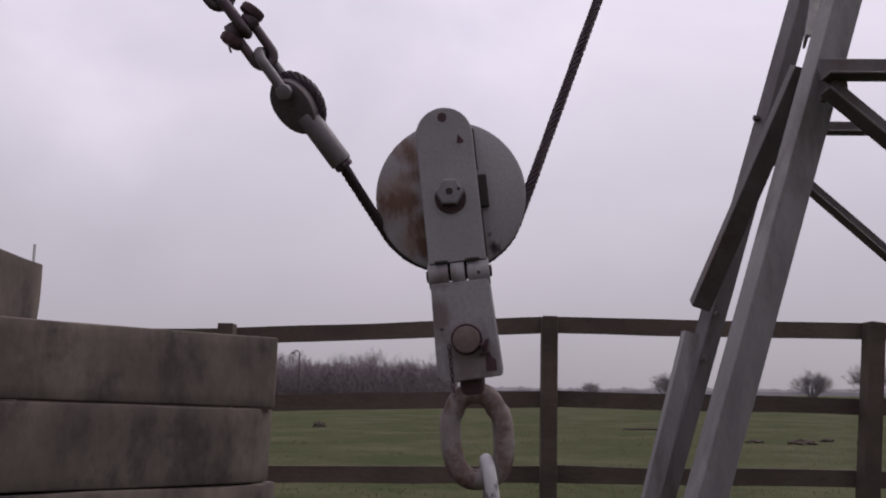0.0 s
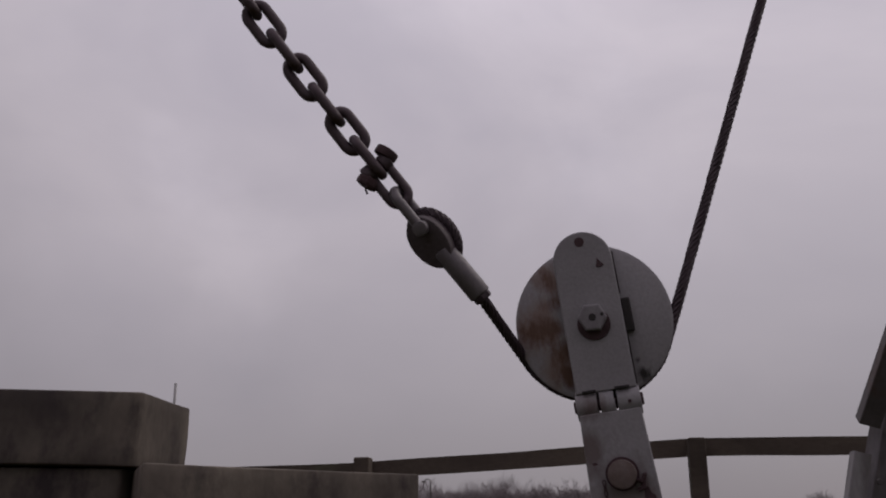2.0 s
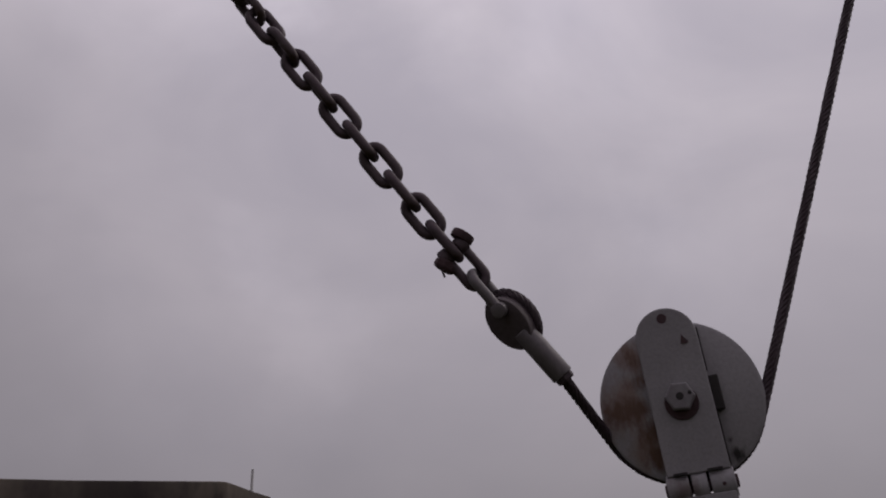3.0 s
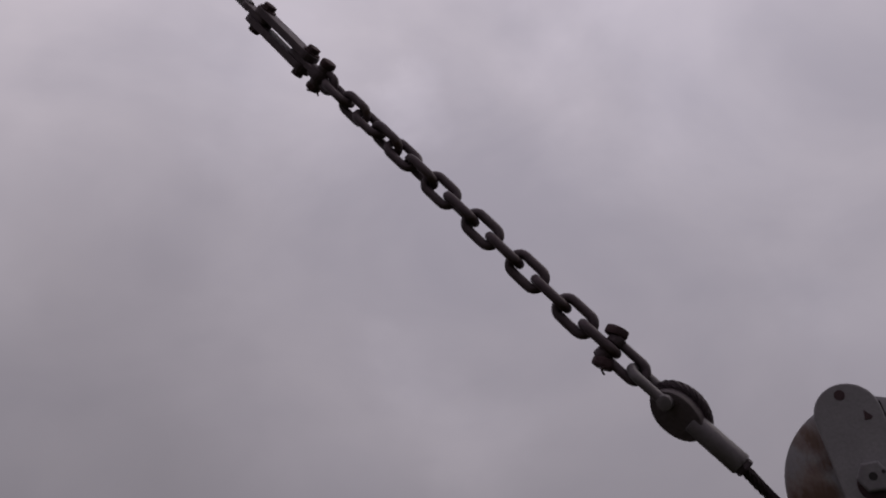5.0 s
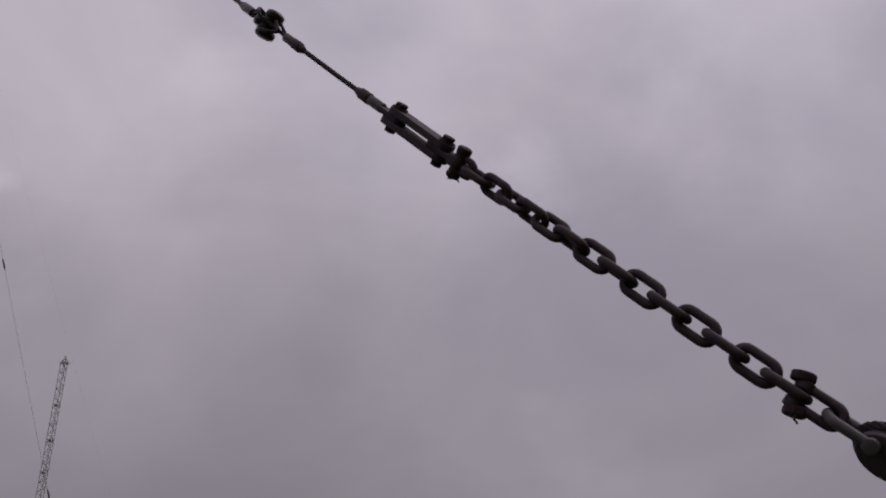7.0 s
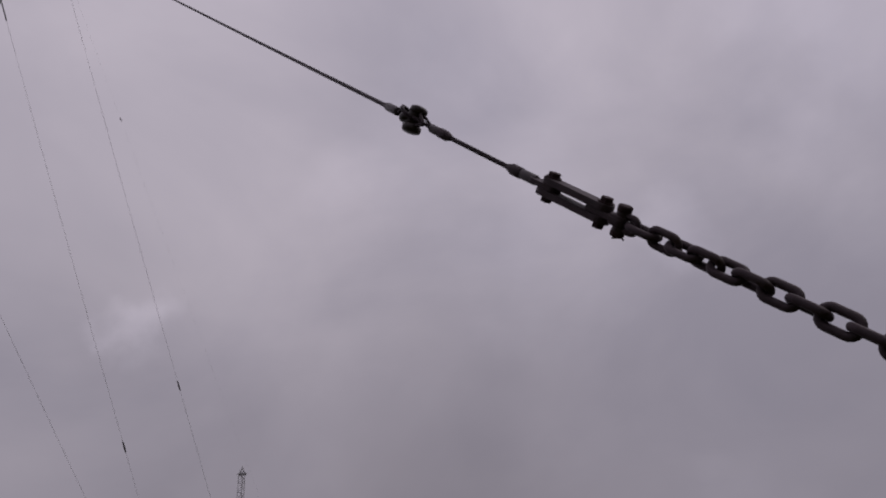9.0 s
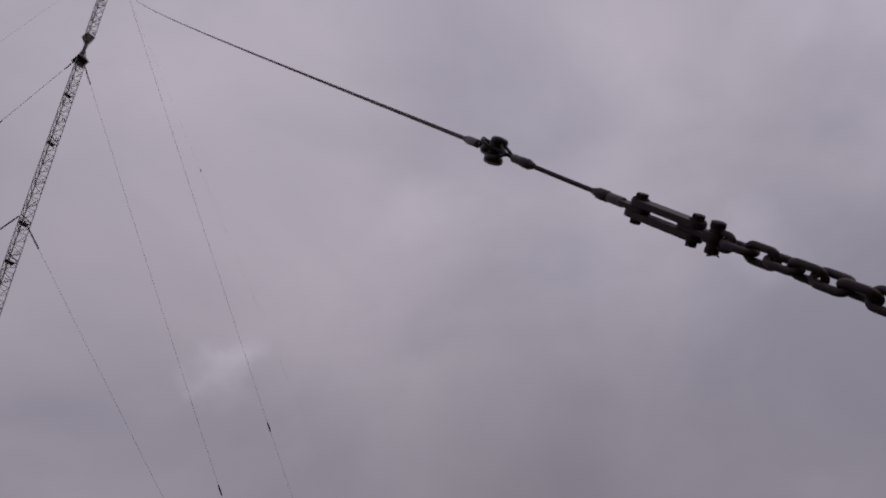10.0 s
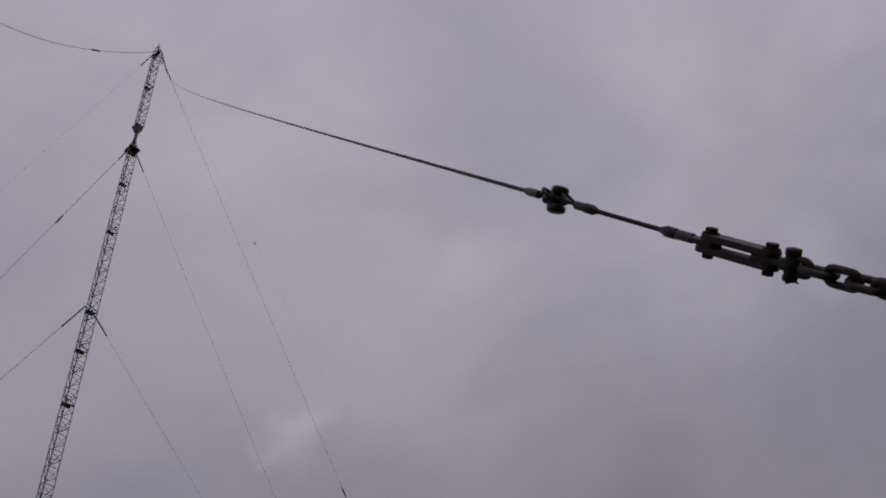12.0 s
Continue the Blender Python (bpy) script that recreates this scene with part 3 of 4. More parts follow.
def make_tower():
    foot = Vector((0.55, 2.5, 0))
    tower = thing("lattice_tower", "dull grey galvanised steel lattice tower with leaning angle legs", "lattice tower", Matrix.Translation(foot))

    def local(name, bm, mat, label="", parent=None):
        bmesh.ops.translate(bm, vec=-foot, verts=bm.verts)
        return part(name, bm, mat, tower if parent is None else parent, label)

    def near(z):
        return Vector((0.783 + (z - 0.884) * 0.3215, 2.5, z))

    def back(z):
        return Vector((0.827 + (z - 0.885) * 0.3205, 3.05, z))

    mirror, head = 1.78, 3.5
    def right(p):
        return Vector((2 * mirror - p.x, p.y, p.z))
    for side, flip in ((lambda p: p, 1), (right, -1)):
        local("leg", angle_bar(side(near(-0.1) + Vector((0.012, 0, 0))), side(near(head) + Vector((0.012, 0, 0))), (0.95 * flip, 0.31, 0), 0.1, 0.012, (-0.31 * flip, 0.95, 0), 0.066), TOWER_STEEL)
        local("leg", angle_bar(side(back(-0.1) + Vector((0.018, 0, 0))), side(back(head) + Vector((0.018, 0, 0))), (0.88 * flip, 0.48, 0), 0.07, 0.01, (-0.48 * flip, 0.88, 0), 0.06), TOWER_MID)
        # doubling angle at the foot of the back leg
        p0, p1 = side(Vector((0.482, 2.99, -0.1))), side(Vector((0.816, 2.99, 1.085)))
        local("splice_angle", angle_bar(p0, p1, (flip, 0, 0), 0.052, 0.010, (0, 0.9, 0)), TOWER_STEEL)
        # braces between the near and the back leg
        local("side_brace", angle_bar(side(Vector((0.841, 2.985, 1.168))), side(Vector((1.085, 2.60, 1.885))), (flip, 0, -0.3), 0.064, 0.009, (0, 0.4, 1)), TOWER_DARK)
        local("side_brace", angle_bar(side(Vector((1.125, 2.60, 1.99))), side(back(2.5) + Vector((0.03, -0.03, 0.0))), (flip, 0, 0), 0.05, 0.009, (0, 0.9, 0.3)), TOWER_STEEL)
        for z in (1.80, 1.74):
            p = side(near(z) + Vector((0.06, -0.004, 0)))
            local("bolt", hexagon(0.013, p, p + Vector((0, -0.014, 0))), TOWER_DARK)
        for z in (1.145, 0.99):
            p = side(back(z) + Vector((0.03, -0.004, 0)))
            local("bolt", hexagon(0.010, p, p + Vector((0, -0.02, 0))), TOWER_DARK)
        p = side(back(1.87) + Vector((-0.002, 0.03, 0)))
        local("bolt", hexagon(0.011, p, p + Vector((-0.022 * flip, 0, 0))), TOWER_DARK)
        outline = [(0.045, -0.05), (0.07, -0.07), (0.105, -0.035), (0.105, 0.02), (0.05, 0.03)]
        gus = plate([(x * flip, z) for x, z in outline], -0.008, -0.0015, 0.002)
        bmesh.ops.translate(gus, vec=side(near(1.80) + Vector((0.01, 0, 0))), verts=gus.verts)
        local("gusset", gus, TOWER_STEEL)
    # ties and diagonals of the near and of the back face
    for y, z, top, wide, leg in ((2.482, 1.825, 1.762, 0.07, near), (3.035, 1.8165, 1.727, 0.052, back)):
        a, b = leg(z), right(leg(z))
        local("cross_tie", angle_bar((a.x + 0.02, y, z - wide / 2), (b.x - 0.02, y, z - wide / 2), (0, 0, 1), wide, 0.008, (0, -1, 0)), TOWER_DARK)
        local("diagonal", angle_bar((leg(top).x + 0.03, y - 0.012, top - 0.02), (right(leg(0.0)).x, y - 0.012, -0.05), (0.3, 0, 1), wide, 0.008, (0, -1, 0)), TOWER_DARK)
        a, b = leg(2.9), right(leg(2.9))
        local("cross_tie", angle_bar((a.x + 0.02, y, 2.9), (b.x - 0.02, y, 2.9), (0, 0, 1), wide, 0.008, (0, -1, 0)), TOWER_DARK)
    local("head_frame", box((0.4, 0.8, 0.12), (mirror, 2.8, head), 0.006), TOWER_STEEL)


make_tower()

# ---- snatch block in the bight of the hoisting rope ----
AXLE = Vector((0.011, 1.765, 1.273))
BLOCK_UP = Vector((-0.112, -0.095, 0.985)).normalized()
BLOCK_BACK = Vector((0.07, 0.98, 0.14))
BLOCK_BACK = (BLOCK_BACK - BLOCK_UP * BLOCK_UP.dot(BLOCK_BACK)).normalized()
BLOCK_RIGHT = BLOCK_BACK.cross(BLOCK_UP)
BLOCK = Matrix((BLOCK_RIGHT, BLOCK_BACK, BLOCK_UP)).transposed().to_4x4()
BLOCK.translation = AXLE
SHEAVE_R = 0.1535


def make_pulley():
    pul = thing("pulley_block", "grey painted steel pulley block with rust stains hanging in the rope", "pulley block", BLOCK)
    # sheave: two flanges with a groove between them
    bm = bmesh.new()
    profile = [(0.02, -0.029), (SHEAVE_R - 0.006, -0.029), (SHEAVE_R, -0.025), (SHEAVE_R, -0.017), (SHEAVE_R - 0.020, -0.010),
               (SHEAVE_R - 0.020, 0.010), (SHEAVE_R, 0.017), (SHEAVE_R, 0.025), (SHEAVE_R - 0.006, 0.029), (0.02, 0.029)]
    n = 72
    rings = [[bm.verts.new((r * math.cos(a), y, r * math.sin(a))) for r, y in profile] for a in (2 * math.pi * i / n for i in range(n))]
    for i in range(n):
        r0, r1 = rings[i], rings[(i + 1) % n]
        for k in range(len(profile)):
            j = (k + 1) % len(profile)
            bm.faces.new((r0[k], r0[j], r1[j], r1[k]))
    bmesh.ops.translate(bm, vec=(-0.002, 0, -0.003), verts=bm.verts)
    part("sheave", bm, SHEAVE_PAINT, pul, smooth=True)
    # near and far strap, with a round head
    def strap(y0, y1, name):
        hw, top = 0.0575, 0.116
        out = [(hw * math.cos(a), top + hw * math.sin(a)) for a in (math.pi * i / 18 for i in range(19))]
        out += [(-hw, -0.14), (hw, -0.14)]
        return part(name, plate(out, y0, y1, 0.003), GREY_PAINT, pul)
    strap_near = strap(-0.062, -0.046, "strap")
    strap(0.046, 0.060, "strap")
    # dark boxes that paint the shade in the slot and seams beside the strap
    part("spacer", box((0.022, 0.09, 0.066), (0.064, 0.0, -0.001), 0.003), RECESS_SHADE, pul, "painted shade of the gap beside the strap")
    part("strap_shim", box((0.005, 0.014, 0.1), (0.0578, -0.046, -0.085), 0.001), RECESS_SHADE, pul, "painted shade of the seam beside the strap")
    part("strap_shim", box((0.0035, 0.012, 0.085), (0.0585, -0.047, 0.083), 0.001), RECESS_SHADE, pul, "painted shade of the seam beside the strap")
    # axle with its round nut
    bm = rod(0.0285, (0, 0, -0.011), (0, 0, 0.011), 6, 0.004)
    bmesh.ops.transform(bm, matrix=Matrix.Translation((0, -0.0725, 0.0)) @ pose(0, 0, 0, 90, 0, 0) @ pose(0, 0, 0, 0, 0, 24), verts=bm.verts)
    axle = part("axle_nut", bm, NUT_PAINT, pul)
    # added disc, set low so its dark edge draws the nut's shadow
    part("nut_seat", rod(0.0315, (0.0, -0.067, -0.011), (0.0, -0.0605, -0.011), 32, 0.002), RUSTY, pul, "dark disc drawing the shade below the nut", smooth=True)
    part("axle_rod", rod(0.018, (0, -0.06, 0), (0, 0.075, 0), 20), RUSTY, pul)
    # no hole is cut: dark discs paint the shade inside each one
    part("grease_hole", rod(0.0072, (0, -0.0842, 0.0), (0, -0.078, 0.0), 16), RECESS_SHADE, axle, "dark disc for the shade in a grease hole")
    part("grease_hole", rod(0.0036, (0.019, -0.0842, 0.003), (0.019, -0.078, 0.003), 12), RECESS_SHADE, axle, "dark disc for the shade in a grease hole")
    part("bolt_pit", rod(0.0095, (0.0, -0.063, 0.153), (0.0, -0.055, 0.153), 14), RUSTY, strap_near, "rusty bolt pit")
    nick = [(0.024, 0.098), (0.028, 0.116), (0.039, 0.1), (0.034, 0.097)]
    part("paint_chip", plate(nick, -0.0632, -0.0612), RUSTY, strap_near, "rusty chip in the paint")
    # hinge barrel between the straps and the tail plate
    hinge_z = -0.163
    for x0, x1 in ((-0.061, -0.0205), (-0.0155, 0.0125), (0.0175, 0.061)):
        part("hinge_knuckle", rod(0.028, (x0, -0.042, hinge_z), (x1, -0.042, hinge_z), 28, 0.002), GREY_PAINT, pul, smooth=True)
    part("hinge_pin", rod(0.012, (-0.066, -0.042, hinge_z), (0.066, -0.042, hinge_z), 14, 0.002), RUSTY, pul)
    # dark bars added for the shade in the gaps over the knuckles
    for x0, x1 in ((-0.045, -0.019), (0.016, 0.044)):
        part("hinge_lip", box((x1 - x0, 0.008, 0.005), ((x0 + x1) / 2, -0.067, hinge_z + 0.026), 0.001), RECESS_SHADE, pul, "painted shade of the gap over the knuckle")
    part("screw", rod(0.0035, (0.04, -0.0722, hinge_z - 0.002), (0.04, -0.066, hinge_z - 0.002), 10), RUSTY, pul)
    # tail plates
    z1, z0 = -0.178, -0.372
    def tail(y0, y1):
        out = [(-0.058, z1), (0.058, z1), (0.066, z0 + 0.004), (0.06, z0), (-0.055, z0 - 0.004), (-0.064, z0 + 0.008)]
        return part("tail_plate", plate(out, y0, y1, 0.003), GREY_PAINT, pul)
    tail_near = tail(-0.066, -0.050)
    tail(0.018, 0.034)
    part("tail_web", box((0.112, 0.07, 0.03), (0, -0.016, z1 - 0.018), 0.003), GREY_PAINT, pul)
    part("paint_chip", plate([(0.036, -0.322), (0.044, -0.322), (0.049, -0.335), (0.055, -0.338), (0.055, -0.36), (0.034, -0.36)], -0.0672, -0.0655), RUSTY, tail_near, "rusty chip")
    part("paint_chip", plate([(-0.05, -0.268), (-0.042, -0.267), (-0.039, -0.272), (-0.048, -0.273)], -0.0672, -0.0655), RUSTY, tail_near, "rusty chip")
    bolt_z = -0.294
    bolt = part("tail_bolt", rod(0.0262, (0.002, -0.088, bolt_z), (0.002, -0.064, bolt_z), 32, 0.003), BOLT_BROWN, pul, "rusty painted bolt head", smooth=True)
    part("bolt_washer", rod(0.031, (0.002, -0.0685, bolt_z), (0.002, -0.0655, bolt_z), 28), RUSTY, bolt)
    part("bolt_shank", rod(0.017, (0.002, -0.066, bolt_z), (0.002, 0.05, bolt_z), 18), RUSTY, bolt)
    part("split_pin", tube([(0.022, -0.072, bolt_z - 0.012), (0.034, -0.075, bolt_z - 0.016), (0.042, -0.074, bolt_z - 0.004), (0.036, -0.072, bolt_z - 0.028), (0.026, -0.07, bolt_z - 0.032)], 0.0045, 8), RUSTY, bolt)
    # fine safety chain from the bolt
    bm = bmesh.new()
    for i in range(11):
        link = [Vector((x, 0, z)) for x, _, z in stadium(0.011, 0.006, 4)]
        turn = pose(-0.0335, -0.071, bolt_z - 0.012 - i * 0.0092, 0, 0, 90 * (i % 2) + 30)
        tube([turn @ p for p in link], 0.0011, 5, True, bm)
    part("safety_chain", bm, RUSTY, pul, "thin rusty safety chain")


make_pulley()


def make_ring():
    """The large oval link that ties the block down, and the lug that it hangs from."""
    ring = thing("oval_link", "large oval steel link with chipped grey paint and rust", "chain link", BLOCK @ pose(-0.001, -0.014, -0.492, 0, 1.5, 0))
    pts = []
    for i in range(44):
        a = 2 * math.pi * i / 44
        x, z = math.copysign(abs(math.cos(a)) ** 0.72, math.cos(a)), math.copysign(abs(math.sin(a)) ** 0.8, math.sin(a))
        pts.append((0.0535 * x * (0.9 if z > 0.6 else 1.0), 0, 0.086 * z))
    part("link_body", tube(pts, 0.0212, 16, True), RING_PAINT, ring, smooth=True)
    part("lug", box((0.05, 0.046, 0.11), (0.0, 0, 0.135), 0.012, 3), RUSTY, ring, "rusty lug between the plates")
    return ring


make_ring()


def make_anchor():
    """White painted link and rod that run on down to the anchor in the ground."""
    low = BLOCK @ Vector((0.012, -0.014, -0.541))
    base = Vector((low.x + 0.06, low.y + 0.04, 0))
    anchor = thing("anchor_rod", "white painted anchor rod with chipped dark patches standing in the ground", "anchor rod", Matrix.Translation(base))
    pts = [Vector((0, x, z - 0.13)) for x, _, z in stadium(0.26, 0.10, 8)]
    turn = Matrix.Translation(low - base) @ pose(0, 0, 0, 0, -8, 2)
    part("shackle_bow", tube([turn @ p for p in pts], 0.0138, 12, True), WHITE_CHIPPED, anchor, smooth=True)
    part("rod", rod(0.02, turn @ Vector((0, 0, -0.235)), (0, 0, -0.1), 16), WHITE_CHIPPED, anchor, smooth=True)
    part("anchor_plate", box((0.3, 0.3, 0.06), (0, 0, 0.0), 0.01), CONCRETE, anchor)


make_anchor()

# ---- the line from the block up to the mast ----
LINE_A, LINE_WAY, LINE_BEND = Vector((-0.1980, 1.6232, 1.3075)), Vector((-0.5901, -0.2649, 0.7620)), Vector((0.0146, 0.0050, 0.0120))
LINE_SLACK = Vector((-0.0035, 0.0, -0.0028))
WATCH = Vector((-0.08, 0.0, 0.92))


def line_at(s):
    """The place s metres up the line, which hangs in a slight curve."""
    slack = min(1.0, max(0.0, 0.75 - s) / 0.4)
    return LINE_A + LINE_WAY * s + LINE_BEND * s * s + slack * LINE_SLACK


def line_frame(s, twist=0.0):
    """A frame on the line: z up the line, x across it, y away from the open ground before it."""
    t = (line_at(s + 0.01) - line_at(s - 0.01)).normalized()
    away = line_at(s) - WATCH
    away = (away - t * t.dot(away)).normalized()
    x = away.cross(t)
    m = Matrix((x, away, t)).transposed().to_4x4()
    m.translation = line_at(s)
    return m @ pose(0, 0, 0, 0, 0, twist)


def make_link_chain():
    mesh_bm = tube(stadium(0.067 + 0.0195, 0.042, 10), 0.0101, 12, True)
    me = bpy.data.meshes.new("link")
    mesh_bm.to_mesh(me)
    mesh_bm.free()
    chain = thing("chain", "heavy dark galvanised steel link chain with a twist under tension", "chain", line_frame(0.40))
    inv = chain.matrix_world.inverted()
    # place up the line, twist, and size: the far end lies more slantwise
    places = [(0.340, 90, 1), (0.405, 0, 1), (0.471, 90, 1), (0.539, 0, 1), (0.605, 91, 1), (0.672, 4, 1), (0.738, 97, 0.98), (0.802, 12, 0.97),
              (0.866, 112, 0.96), (0.927, 32, 0.95), (0.984, 132, 0.94), (1.041, 52, 0.93), (1.098, 152, 0.93), (1.158, 72, 0.94)]
    for k, (s, twist, size) in enumerate(places):
        link = part_mesh("link", me, CHAIN_STEEL, chain, smooth=(k == 0))
        link.matrix_local = inv @ line_frame(s, twist) @ Matrix.Scale(size, 4)


make_link_chain()


def make_shackle(s, up, width, length, wire, pin_r, twist, pin_over, label, nut=True, steel=None, skew=0.0):
    """A bow shackle whose pin lies at s and whose bow points up (1) or down (-1) the line."""
    sh = thing("shackle", label, "shackle", line_frame(s, twist) @ (pose(0, 0, 0) if up > 0 else pose(0, 0, 0, 0, 180, 0)), "shackles on the line")
    r = width / 2
    steel = steel or CHAIN_STEEL
    pts = [(-r, 0, -0.004)] + [(-r, 0, (length - r) * i / 4) for i in range(1, 4)]
    pts += [(-r * math.cos(a), 0, length - r + r * math.sin(a)) for a in (math.pi * i / 12 for i in range(13))]
    pts += [(r, 0, (length - r) * i / 4) for i in range(3, 0, -1)] + [(r, 0, -0.004)]
    part("bow", tube(pts, wire, 12), steel, sh, smooth=True)
    for x in (-r, r):
        part("eye", rod(wire * (1.95 if nut else 1.45), (x - wire * 1.05, 0, 0), (x + wire * 1.05, 0, 0), 20, 0.003), steel, sh, smooth=True)
    pin = part("pin", rod(pin_r, (-r - pin_over, 0, 0), (r + pin_over, 0, 0), 16, 0.002), RUSTY if nut else steel, sh, "shackle pin", smooth=True)
    pin.matrix_local = pose(0, 0, 0, 0, skew, 0)
    if nut:
        x = r + wire
        part("pin_head", rod(pin_r * 1.95, (-x - 0.014, 0, 0), (-x + 0.004, 0, 0), 18, 0.004), RUSTY, pin, "rusty pin head", smooth=True)
        part("nut", rod(pin_r * 1.9, (x - 0.006, 0, 0), (x + 0.014, 0, 0), 8, 0.006), RUSTY, pin, "rusty nut")
        part("split_pin", tube([(x + 0.014, -0.02, 0.004), (x + 0.015, 0.0, 0.002), (x + 0.014, 0.021, 0.0), (x + 0.020, 0.024, 0.008)], 0.0022, 6), RUSTY, pin)
    return sh


make_shackle(0.313, -1, 0.039, 0.085, 0.0092, 0.0118, 8, 0.018, "dark bow shackle with a rusty nut and bolt", skew=-20.0)
make_shackle(0.168, 1, 0.050, 0.088, 0.0102, 0.012, 74, 0.008, "grey bow shackle through a rope thimble", nut=False, steel=GALV)
make_shackle(1.226, -1, 0.036, 0.050, 0.0085, 0.0095, -16, 0.014, "dark bow shackle joining chain and plates")


def make_rope_end():
    """The spliced end of the hoisting rope: ferrule, solid thimble and the turn of rope round it."""
    end = thing("rope_end_fitting", "grey pressed ferrule and solid thimble on the rope end", "rope fitting", line_frame(0.0))
    part("ferrule", rod(0.0215, (0, 0, 0.0), (0, 0, 0.112), 24, 0.003), GALV, end, "grey pressed sleeve", smooth=True)
    inv = end.matrix_world.inverted()
    turn = inv @ line_frame(0.143, -28) @ Matrix.Translation((-0.007, 0, -0.002))
    a, b = 0.039, 0.053
    oval = [(a * math.cos(w), b * math.sin(w) * (1.0 if math.sin(w) > 0 else 1.12)) for w in (2 * math.pi * i / 32 for i in range(32))]
    bm = plate(oval, -0.016, 0.016, 0.004)
    part("thimble", bm, THIMBLE, end, "dark grey solid thimble", smooth=True).matrix_local = turn
    loop = [turn @ Vector(((a + 0.001) * math.cos(w), 0.016, (b + 0.001) * math.sin(w))) for w in (math.pi * (-0.42 + 1.84 * i / 30) for i in range(31))]
    part("rope_loop", strands(loop, 0.0125, 0.08), ROPE, end, "dark wire rope round the thimble")
    part("frayed_end", rod(0.0185, (0.0, 0, -0.012), (0.0, 0, 0.002), 7, 0.004), ROPE, end)


make_rope_end()


def make_hoist_rope():
    """The rope: from the ferrule down round the sheave and up again over the tower."""
    inv = BLOCK.inverted()
    r = SHEAVE_R - 0.003
    start = inv @ (line_at(0.02))
    out_dir = (inv.to_3x3() @ Vector((0.364, 0.03, 1.0))).normalized()
    # tangent point on the left
    d = math.hypot(start.x, start.z)
    base, half = math.atan2(start.z, start.x), math.acos(r / d)
    a0 = base + half
    a1 = math.atan2(-out_dir.x, out_dir.z) + 2 * math.pi
    path = [start]
    tangent = Vector(((r + 0.007) * math.cos(a0), 0, (r + 0.007) * math.sin(a0)))
    path += [start.lerp(tangent, u) for u in (0.25, 0.5, 0.75)]
    steps = 26
    for i in range(steps + 1):
        a, seat = a0 + (a1 - a0) * i / steps, r - 0.006 * max(0.0, i / steps - 0.5) * 2 + 0.007 * max(0.0, 1 - i / steps / 0.35)
        path.append(Vector((seat * math.cos(a), 0, seat * math.sin(a))))
    leave = path[-1]
    path += [leave + out_dir * (0.3 * i + 0.012 * i * i) for i in range(1, 14)]
    rope = part("wire_rope", strands([BLOCK @ p for p in path], 0.0115, 0.085, 6, 9), ROPE)
    return tagged(rope, "dark greased steel wire rope bent round the pulley", "wire rope")


make_hoist_rope()


def make_link_plates():
    """Two bolted link plates between the chain and the stay."""
    lp = thing("link_plates", "dark pair of bolted steel link plates on the stay", "link plate", line_frame(1.464, -14) @ Matrix.Diagonal((1.04, 1.04, 1.0, 1.0)))
    back = 0.179
    def rounded(z0, z1, w):
        out = [(w * math.cos(a), z1 + w * math.sin(a)) for a in (math.pi * i / 8 for i in range(9))]
        return out + [(-w * math.cos(a), z0 - w * math.sin(a)) for a in (math.pi * i / 8 for i in range(9))]
    side = Matrix.Rotation(radians(90), 4, "Z")
    for x, tail in ((-0.0155, 0.012), (0.0155, 0.0)):
        bm = plate(rounded(-back, tail, 0.024), -0.0085, 0.0085, 0.0015)
        bmesh.ops.transform(bm, matrix=Matrix.Translation((x, 0, 0)) @ side, verts=bm.verts)
        part("plate", bm, CHAIN_STEEL, lp)
    bm = plate(rounded(-back - 0.058, -back + 0.03, 0.02), -0.0068, 0.0068, 0.002)
    bmesh.ops.transform(bm, matrix=side, verts=bm.verts)
    part("tongue", bm, CHAIN_STEEL, lp)
    bm = plate(rounded(-back - 0.058, -back - 0.044, 0.019), -0.0135, 0.0135, 0.004)
    bmesh.ops.transform(bm, matrix=side, verts=bm.verts)
    part("tongue_boss", bm, CHAIN_STEEL, lp)
    for z in (0.0, -back):
        bolt = part("bolt", rod(0.0095, (-0.032, 0, z), (0.038, 0, z), 14), RUSTY, lp)
        part("bolt_head", rod(0.0165, (0.0245, 0, z), (0.039, 0, z), 6, 0.002), RUSTY, bolt)
        part("nut", rod(0.0150, (-0.038, 0, z), (-0.0245, 0, z), 6, 0.002), RUSTY, bolt)
        part("washer", rod(0.021, (0.0245, 0, z), (0.0275, 0, z), 18), RUSTY, bolt)
    # eye of the stay between the plates
    bm = plate(rounded(-0.012, 0.05, 0.021), -0.0068, 0.0068, 0.002)
    bmesh.ops.transform(bm, matrix=side, verts=bm.verts)
    part("stay_eye", bm, CHAIN_STEEL, lp)


make_link_plates()


